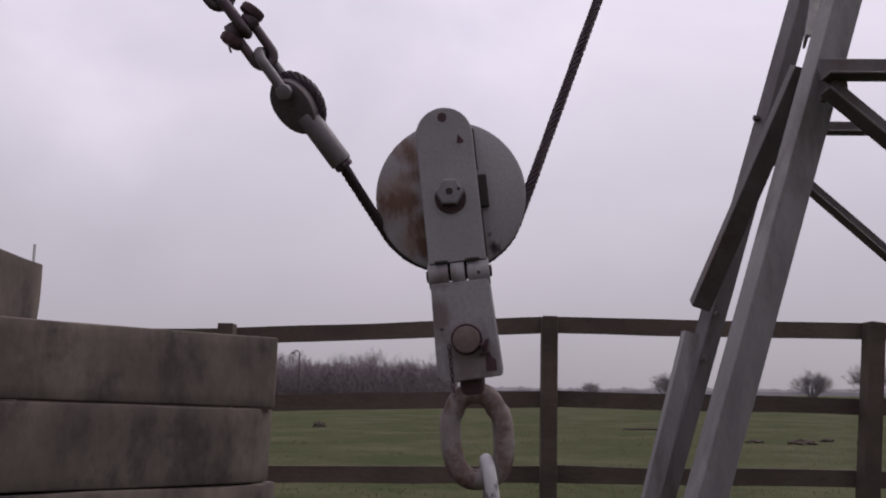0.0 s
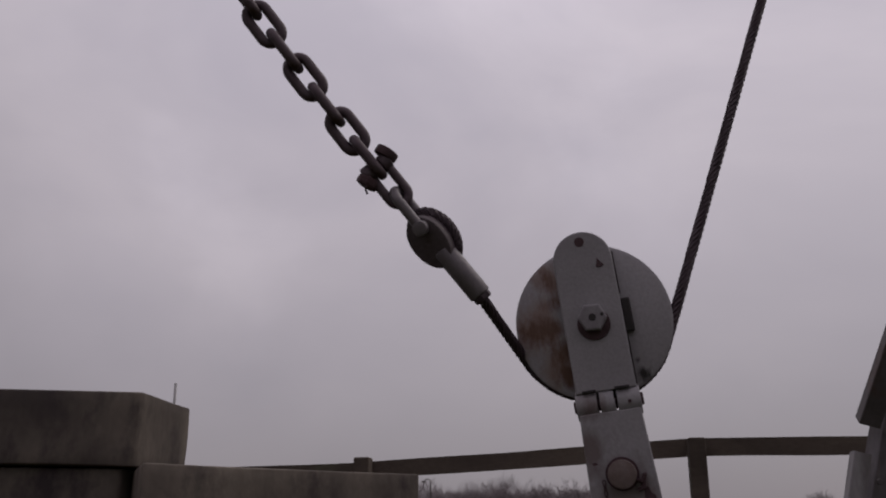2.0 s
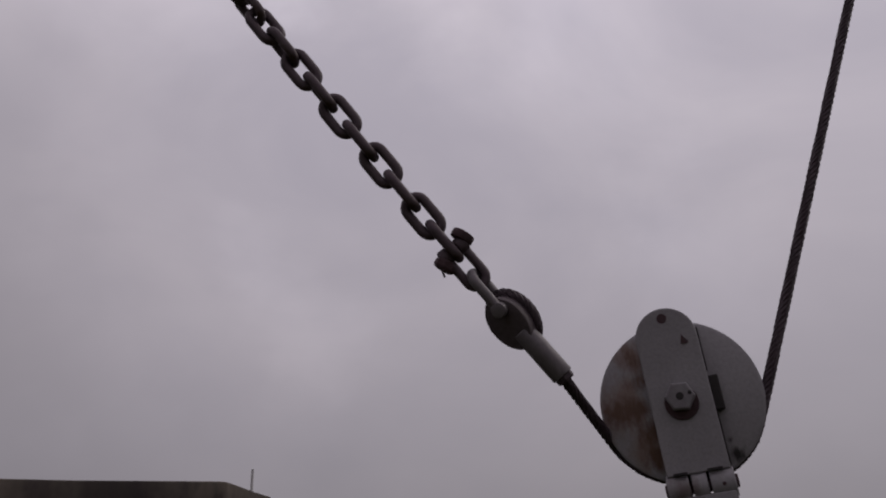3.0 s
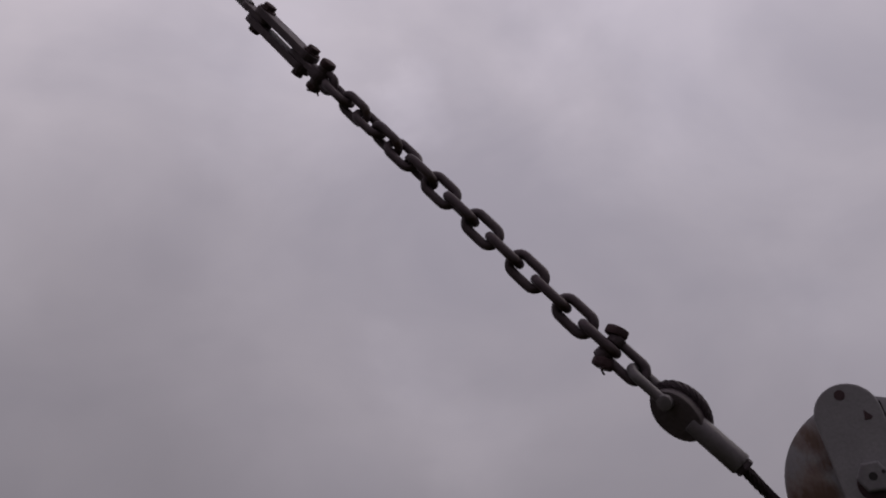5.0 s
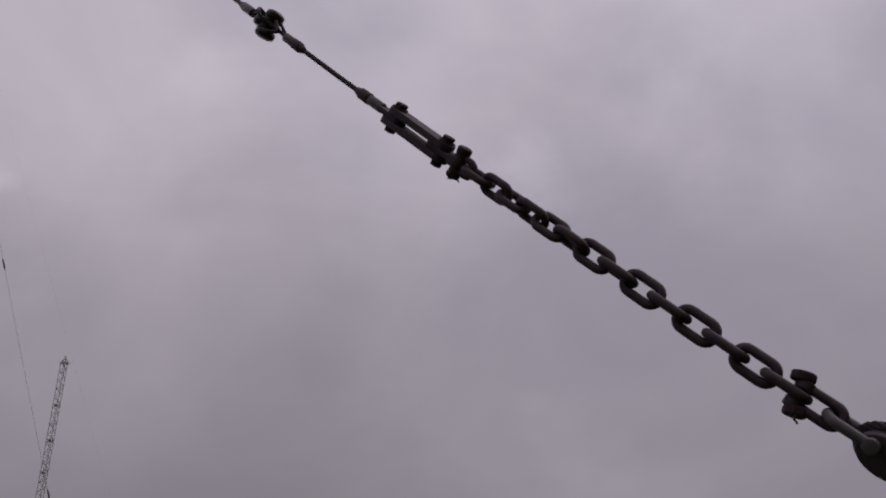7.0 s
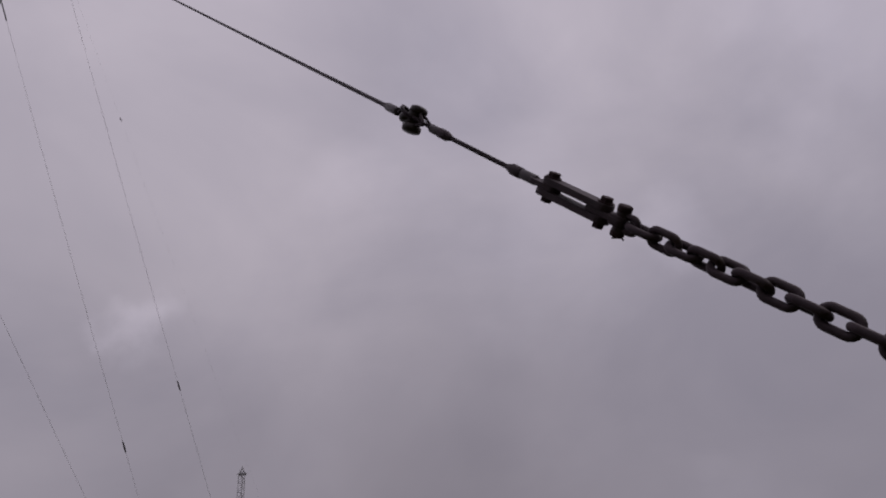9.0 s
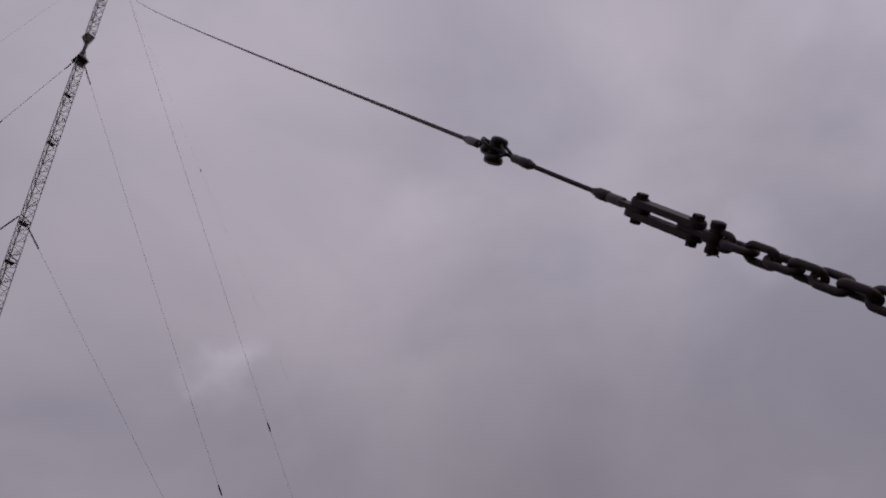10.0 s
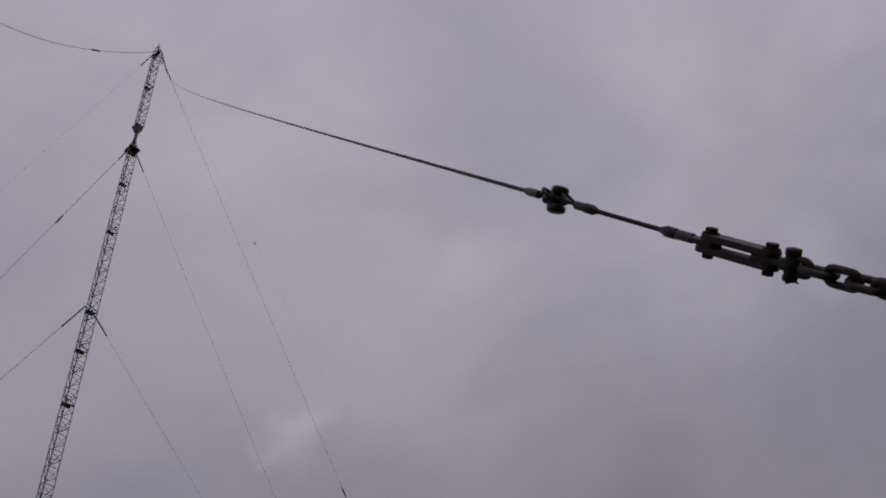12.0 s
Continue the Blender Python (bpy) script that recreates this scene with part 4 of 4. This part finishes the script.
def make_stay():
    """Short stay of thin rope with pressed ferrules at both ends."""
    stay = thing("stay_rope", "short thin dark wire rope with pressed ferrules", "wire rope", line_frame(1.522))
    inv = stay.matrix_world.inverted()
    at = lambda s: inv @ line_at(s)
    part("rope", tube([at(1.522 + 0.383 * i / 8) for i in range(9)], 0.0068, 8), ROPE, stay, smooth=True)
    part("ferrule", rod(0.0140, at(1.517), at(1.571), 18, 0.002), GALV, stay, "dull grey ferrule", smooth=True)
    part("ferrule_collar", rod(0.0155, at(1.571), at(1.610), 18, 0.002), CHAIN_STEEL, stay, smooth=True)
    part("ferrule_tip", rod(0.0135, at(1.610), at(1.629), 18, radius2=0.0085), CHAIN_STEEL, stay, smooth=True)
    part("ferrule", rod(0.0130, at(1.928), at(1.969), 18, 0.002), GALV, stay, "dull grey ferrule", smooth=True)
    part("ferrule_collar", rod(0.0150, at(1.892), at(1.928), 18, 0.002), CHAIN_STEEL, stay, smooth=True)
    part("ferrule_tip", rod(0.0085, at(1.875), at(1.892), 18, radius2=0.0135), CHAIN_STEEL, stay, smooth=True)
    for x, y in ((0.024, 0.004), (0.004, -0.012)):
        part("strand", tube([at(1.962), inv @ (line_frame(2.019) @ Vector((x * 0.8, y, 0))), inv @ (line_frame(2.06) @ Vector((x, y * 1.6, 0.012)))], 0.0055, 8), ROPE, stay, smooth=True)
    loop = line_frame(2.06)
    ring = [inv @ (loop @ Vector((0.030 * math.sin(w) * (1.0 if math.cos(w) > 0 else math.cos(w / 2) ** 2 + 0.15), -0.006 + 0.014 * math.cos(w), 0.035 - 0.055 * (1 - math.cos(w)))))
            for w in (2 * math.pi * i / 28 - math.pi for i in range(29))]
    part("loop", tube(ring, 0.0062, 8), ROPE, stay, "thin rope loop round the insulator", smooth=True)


make_stay()


def make_egg():
    """Strain insulator: grooved porcelain body of three lobes."""
    egg = thing("strain_insulator", "dark glazed porcelain strain insulator between rope loops", "insulator", line_frame(2.06, 0) @ Matrix.Scale(1.04, 4))
    def lobe(at, r, h, lean):
        bm = bmesh.new()
        bmesh.ops.create_uvsphere(bm, u_segments=24, v_segments=14, radius=1.0)
        for v in bm.verts:
            q = max(abs(v.co.z), 0.0)
            v.co = Vector((v.co.x * r, v.co.y * r, math.copysign(q ** 0.6, v.co.z) * h))
        bmesh.ops.transform(bm, matrix=Matrix.Translation(at) @ pose(0, 0, 0, 0, lean, 0), verts=bm.verts)
        return bm
    part("lobe", lobe((0.027, 0, -0.004), 0.027, 0.015, 82), INSULATOR, egg, smooth=True)
    part("lobe", lobe((-0.028, 0, -0.012), 0.029, 0.015, 76), INSULATOR, egg, smooth=True)
    part("lobe", lobe((-0.006, -0.006, 0.018), 0.026, 0.015, 70), INSULATOR, egg, smooth=True)
    part("core", rod(0.0225, (-0.03, 0, 0), (0.03, 0, 0), 18, 0.003), INSULATOR, egg, smooth=True)


make_egg()

# ---- the guyed mast and its wires ----
MAST = Vector((-56.0, 3.72, 0))
MAST_TOP = 96.0


def beam(verts, faces, a, b, w):
    """A square bar from a to b, added to lists."""
    a, b = Vector(a), Vector(b)
    t = (b - a).normalized()
    s = t.orthogonal().normalized() * w / 2
    u = t.cross(s)
    k = len(verts)
    for p in (a, b):
        verts += [p + s + u, p - s + u, p - s - u, p + s - u]
    faces += [(k, k + 1, k + 5, k + 4), (k + 1, k + 2, k + 6, k + 5), (k + 2, k + 3, k + 7, k + 6), (k + 3, k, k + 4, k + 7),
              (k + 3, k + 2, k + 1, k), (k + 4, k + 5, k + 6, k + 7)]


def bars(name, rows, mat, parent, label="", kind=""):
    verts, faces = [], []
    for a, b, w in rows:
        beam(verts, faces, a, b, w)
    me = bpy.data.meshes.new(name)
    me.from_pydata([tuple(v) for v in verts], [], faces)
    ob = part_mesh(name, me, mat, parent, label)
    if kind:
        tagged(ob, kind=kind)
    return ob


def make_mast(at, top, width, turn, waist, bands, label, leg_w=0.085, brace_w=0.045, steel=MAST_PAINT, dark=TOWER_DARK, lean=0.0):
    mast = thing("guyed_mast", label, "radio mast", Matrix.Translation(at) @ pose(0, 0, 0, lean, 0, 0) @ pose(0, 0, 0, 0, 0, turn))
    def half(z):
        h = width / 2
        if waist:
            h *= min(1.0, max(0.22, abs(z - waist) / 1.9))
        if z > top - 1.6:
            h *= max((top - z) / 1.6, 0.12)
        return h
    def corner(k, z):
        r, w = 1.5 * half(z), radians(50 + 120 * k)
        return Vector((r * math.cos(w), r * math.sin(w), z))
    levels, z = [], 0.0
    while z < top:
        levels.append(z)
        z += width * 0.95
        if waist and abs(z - waist) < 0.5:
            z = waist
    levels.append(top)
    for k in range(3):
        bars("leg", [(corner(k, a), corner(k, b), leg_w) for a, b in zip(levels, levels[1:])], steel, mast)
    rows = []
    for i, (a, b) in enumerate(zip(levels, levels[1:])):
        for k in range(3):
            j = (k + 1) % 3
            if i % 4 == 0:
                rows.append((corner(k, a), corner(j, a), brace_w))
            rows.append((corner(k, a), corner(j, b), brace_w) if (i + k) % 2 else (corner(j, a), corner(k, b), brace_w))
    bars("bracing", rows, steel, mast, "fine zigzag steel bracing", "stuff")
    for lo, hi in ((0.0, waist - 2.4), (waist + 2.4, top - 1.5)) if waist else ((0.0, top - 1.5),):
        for sx in (-0.16, -0.02):
            bars("ladder_rail", [((sx, -0.1, lo), (sx, -0.1, hi), 0.035)], steel, mast)
    for z in bands:
        part("platform", box((width * 0.55, width * 0.98, 0.05), (-width * 0.2, 0, z), 0.01), dark, mast, "small rest platform")
        bars("platform_brace", [(corner(0, z), corner(2, z + 0.5), brace_w * 2), (corner(1, z + 0.5), corner(0, z - 0.2), brace_w * 2)], dark, mast)
    if waist:
        for z, s in ((waist + 2.0, 1), (waist - 2.0, -1)):
            bm = bmesh.new()
            bmesh.ops.create_cone(bm, cap_ends=True, segments=4, radius1=width * (0.9 if s > 0 else 1.15), radius2=0.25, depth=1.0)
            bmesh.ops.rotate(bm, matrix=Matrix.Rotation(radians(45), 3, "Z"), verts=bm.verts)
            if s > 0:
                bmesh.ops.scale(bm, vec=(1, 1, -1), verts=bm.verts)
            bmesh.ops.translate(bm, vec=(0, 0, z - s * 0.4), verts=bm.verts)
            part("insulator_cone", bm, dark, mast, "dark plated cone at the articulated joint")
        part("joint", rod(0.16, (0, 0, waist - 0.8), (0, 0, waist + 0.8), 12), dark, mast)
    part("spike", rod(0.07, (0, 0, top - 0.2), (0, 0, top + 0.7), 8, radius2=0.03), steel, mast)
    part("crosshead", box((width * 1.5, width * 0.5, 0.5), (0, 0, top - 1.9), 0.03), dark, mast, "dark outrigger at the head")
    bars("outrigger", [((0, 0, top - 1.0), (width * 1.1 * sx, 0, top - 2.0), 0.1) for sx in (-1, 1)], steel, mast)
    part("footing", box((1.6, 1.6, 0.5), (0, 0, 0.1), 0.05), CONCRETE, mast)
    return mast


make_mast(MAST, MAST_TOP, 0.72, 20, 77.0, (43.2, 48.4, 52.6, 62.5, 69.5, 86.8), "tall slim grey lattice radio mast held by guys", 0.055, 0.034, lean=0.6)
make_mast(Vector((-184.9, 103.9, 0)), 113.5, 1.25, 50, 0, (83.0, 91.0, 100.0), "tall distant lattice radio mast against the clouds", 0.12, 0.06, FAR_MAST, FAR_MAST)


def make_guy(a, to, reach, radius, ticks, sag, label, head=2.2):
    """A guy from a on the mast towards the heading to, to the ground reach metres off, with insulators in it."""
    a, to = Vector(a), Vector((*to, 0)).normalized()
    foot = Vector((a.x + to.x * reach, a.y + to.y * reach, 0.0))
    guy = thing("guy_wire", label, "guy wire", Matrix.Translation(foot), "guys of the mast")
    def at(u):
        p = a.lerp(foot, u)
        p.z -= sag * 4 * u * (1 - u)
        return p - foot
    part("wire", tube([at(i / 40) for i in range(41)], radius * 1.25, 6), GUY_STEEL, guy)
    length = (foot - a).length
    part("head_fitting", tube([at(0.0), at(head / length)], 0.06, 6), TOWER_DARK, guy, "dark strain fitting")
    for u in ticks:
        span, fat = (0.55, 1.0) if radius > 0.005 else (0.2, 0.7)
        p, q = at(u - span / length), at(u + span / length)
        part("insulator", tube([p, p.lerp(q, 0.15), p.lerp(q, 0.5), p.lerp(q, 0.85), q], [0.035 * fat, 0.07 * fat, 0.085 * fat, 0.07 * fat, 0.035 * fat], 8), INSULATOR, guy, "dark insulator")
    part("anchor", box((0.8, 0.8, 0.5), (0, 0, 0.05), 0.04), CONCRETE, guy)
    return guy


GUY_LABEL = "thin steel guy wire with dark insulators in it"
EAST, WEST = (-0.5, 0.87), (-0.75, -0.66)
make_guy((-56.1, 3.2, 94.3), EAST, 80, 0.011, (0.43, 0.62), 1.2, GUY_LABEL, 3.2)
make_guy((-56.1, 3.2, 75.2), EAST, 64, 0.010, (0.43,), 0.8, GUY_LABEL, 2.4)
make_guy((-56.1, 3.2, 52.9), EAST, 75, 0.009, (0.55,), 0.6, GUY_LABEL, 2.4)
make_guy((-56.3, 2.4, 94.3), WEST, 88, 0.006, (0.19,), 1.0, GUY_LABEL, 2.0)
make_guy((-56.4, 2.4, 74.8), WEST, 60, 0.016, (0.096,), 0.6, GUY_LABEL, 1.0)
make_guy((-56.22, 2.7, 53.3), WEST, 70, 0.015, (), 0.5, GUY_LABEL, 2.4)
make_guy((-56, 3.3, 93), (-0.40, 0.917), 82, 0.002, (0.197,), 0.6, GUY_LABEL, 0.5)


def make_halyard():
    """The long wire from the strain insulator to the head of the mast."""
    a = line_at(2.136) + Vector((0.004, 0, -0.010))
    b = Vector((-55.85, 4.2, 91.1))
    hal = thing("aerial_wire", "long thin dark wire from the insulator up to the mast head", "aerial wire", Matrix.Translation(a))
    def at(u):
        p = a.lerp(b, u)
        p.z -= 0.95 * 4 * u * (1 - u)
        return p - a
    part("wire", tube([at((i / 90) ** 1.6) for i in range(91)], 0.0072, 6), ROPE, hal)
    length = (b - a).length
    part("ferrule", rod(0.0135, at(0.02 / length), at(0.105 / length), 16, 0.002), GALV, hal, "dull grey ferrule", smooth=True)
    part("ferrule_tip", rod(0.0135, at(0.105 / length), at(0.135 / length), 16, radius2=0.0085), CHAIN_STEEL, hal, smooth=True)
    inv = Matrix.Translation(-a)
    loop = line_frame(2.06)
    ring = [inv @ (loop @ Vector((0.008 + 0.012 * math.cos(w), 0.03 * math.sin(w) * (1.0 if math.cos(w) < 0 else 1 - 0.8 * math.cos(w) ** 2), 0.025 + 0.045 * math.cos(w))))
            for w in (2 * math.pi * i / 28 for i in range(29))]
    part("loop", tube(ring, 0.0062, 8), ROPE, hal, smooth=True)
    part("head_tail", tube([b - a, Vector((-56.0, 3.2, 95.0)) - a], 0.07, 6), MAST_PAINT, hal, "dark strain fitting")


make_halyard()


def make_far_wire():
    """The wire that leaves the mast head on its other side."""
    a = Vector((-56.0, 2.3, 94.3))
    wire = thing("aerial_wire", "thin dark aerial wire sagging away from the mast head", "aerial wire", Matrix.Translation(a))
    pts = [Vector((0, -h, -0.901 * h + 0.0358 * h * h)) for h in (0.5 * i for i in range(41))] + [Vector((0, -110.0, -94.3))]
    part("wire", tube(pts, 0.026, 5), ROPE, wire)
    p = Vector((0, -5.75, -4.0))
    part("insulator", tube([p + Vector((0, 0.45, 0.15)), p + Vector((0, 0.35, 0.117)), p, p - Vector((0, 0.35, 0.11)), p - Vector((0, 0.45, 0.145))], [0.04, 0.09, 0.1, 0.09, 0.04], 8), INSULATOR, wire, "dark insulator")


make_far_wire()


# ---- distance: poles, trees, hedges ----
def make_pole(x, y, height, r, label, lamp=False):
    pole = thing("street_lamp" if lamp else "pole", label, "street lamp" if lamp else "pole", Matrix.Translation((x, y, ground_height(x, y))))
    part("shaft", rod(r, (0, 0, -0.2), (0, 0, height), 10, radius2=r * 0.7), POLE_PAINT if not lamp else TOWER_DARK, pole)
    if lamp:
        arc = [(-0.22 + 0.22 * math.cos(w), 0, height + 0.25 * math.sin(w)) for w in (math.pi * i / 8 for i in range(7))]
        part("arm", tube(arc, r * 0.7, 6), TOWER_DARK, pole)
        part("lantern", box((0.26, 0.16, 0.1), (-0.45, 0, height + 0.08), 0.03), TOWER_DARK, pole)
    return pole


make_pole(-16.22, 33.6, 6.42, 0.075, "slim pale pole standing behind the concrete blocks")
make_pole(-10.15, 60.0, 3.3, 0.055, "dark street lamp in front of bare trees", True)


def grow(rng, verts, faces, a, way, length, radius, level, spread):
    """A branch and, from it, its twigs."""
    b = a + way * length
    k = len(verts)
    s = way.orthogonal().normalized()
    u = way.cross(s)
    for p, r in ((a, radius), (b, radius * 0.6)):
        verts.extend([p + s * r, p - s * r * 0.5 + u * r * 0.87, p - s * r * 0.5 - u * r * 0.87])
    faces.extend([(k, k + 1, k + 4, k + 3), (k + 1, k + 2, k + 5, k + 4), (k + 2, k, k + 3, k + 5)])
    if level == 0:
        return
    for i in range(4 if level > 1 else 5):
        t = rng.uniform(0.45, 1.0)
        turn = Vector((rng.gauss(0, 1), rng.gauss(0, 1), rng.gauss(0.25, 0.6))).normalized()
        grow(rng, verts, faces, a + way * length * t, (way + turn * spread).normalized(), length * rng.uniform(0.5, 0.78), radius * 0.52, level - 1, spread)


def tree_mesh(name, height, level, seed, twig, stems=3):
    rng = random.Random(seed)
    verts, faces = [], []
    for _ in range(stems):
        way = Vector((rng.gauss(0, 0.42), rng.gauss(0, 0.42), 1)).normalized()
        grow(rng, verts, faces, Vector((rng.gauss(0, 0.03), rng.gauss(0, 0.03), -0.02)) * height, way, height * 0.38, height * twig, level, 0.75)
    me = bpy.data.meshes.new(name)
    me.from_pydata([tuple(v) for v in verts], [], faces)
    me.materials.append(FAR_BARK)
    return me


TREES = [(48.75, 118, 6.0, 11), (54.2, 112, 6.6, 12), (31.15, 125, 5.2, 13), (30.8, 190, 4.4, 14), (45.5, 140, 4.4, 15), (61.6, 112, 6.4, 16)]
for tx, ty, th, seed in TREES:
    tree = thing("tree", "bare leafless winter tree at the field's edge", "tree", pose(tx, ty, 0, 0, 0, seed * 40), "bare trees along the field")
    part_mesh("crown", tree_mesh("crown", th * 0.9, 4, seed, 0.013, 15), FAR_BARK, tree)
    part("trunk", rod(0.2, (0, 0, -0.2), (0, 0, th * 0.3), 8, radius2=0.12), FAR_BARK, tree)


def make_wood():
    """The far wood: many leafless trees and brambles, one mass."""
    rng = random.Random(9)
    verts, faces = [], []
    for i in range(130):
        x = rng.uniform(-43, -0.2)
        y = rng.uniform(140, 168)
        h = rng.uniform(8.6, 11.0) * (0.8 + 0.3 * noise.noise((x * 0.12, 0, 0)))
        way = Vector((rng.gauss(0, 0.08), rng.gauss(0, 0.08), 1)).normalized()
        grow(rng, verts, faces, Vector((x, y, -0.1)), way, h * 0.45, 0.07, 3, 0.55)
    for i in range(26000):
        x, y = rng.uniform(-43, 1.5), rng.uniform(136, 160)
        way = Vector((rng.gauss(0, 0.9), rng.gauss(0, 0.9), 1)).normalized()
        tall = 5.6 + 1.8 * noise.noise((x * 0.35, y * 0.1, 2))
        grow(rng, verts, faces, Vector((x, y, tall * rng.uniform(-0.1, 0.74))), way, rng.uniform(0.5, 0.3 * tall), 0.035, 0, 0.5)
    me = bpy.data.meshes.new("wood")
    me.from_pydata([tuple(v) for v in verts], [], faces)
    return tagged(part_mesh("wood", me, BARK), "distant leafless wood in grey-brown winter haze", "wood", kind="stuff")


make_wood()


def make_hedge():
    """Far hedges and trees along the skyline, all round."""
    rng = random.Random(3)
    bm = bmesh.new()
    for ring, (dist, high, width) in enumerate(((360, 2.0, 8), (560, 3.6, 20))):
        n = 2400
        prev = None
        for i in range(n + 1):
            a = 2 * math.pi * (i % n) / n
            d = dist * (1 + 0.12 * noise.noise((math.cos(a) * 3, math.sin(a) * 3, ring)))
            h = high * (0.8 + 0.35 * max(0, noise.noise((math.cos(a) * 22, math.sin(a) * 22, ring + 5))) + 0.3 * noise.noise((math.cos(a) * 160, math.sin(a) * 160, 2)) + 0.25 * rng.random())
            ringv = [bm.verts.new(((d + o) * math.sin(a), (d + o) * math.cos(a), z)) for o, z in ((0, -0.5), (0.2 * width, h * 0.8), (0.5 * width, h), (width, -0.5))]
            if prev:
                for k in range(3):
                    bm.faces.new((prev[k], prev[k + 1], ringv[k + 1], ringv[k]))
            prev = ringv
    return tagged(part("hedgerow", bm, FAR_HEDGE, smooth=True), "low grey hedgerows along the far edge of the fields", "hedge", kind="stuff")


make_hedge()
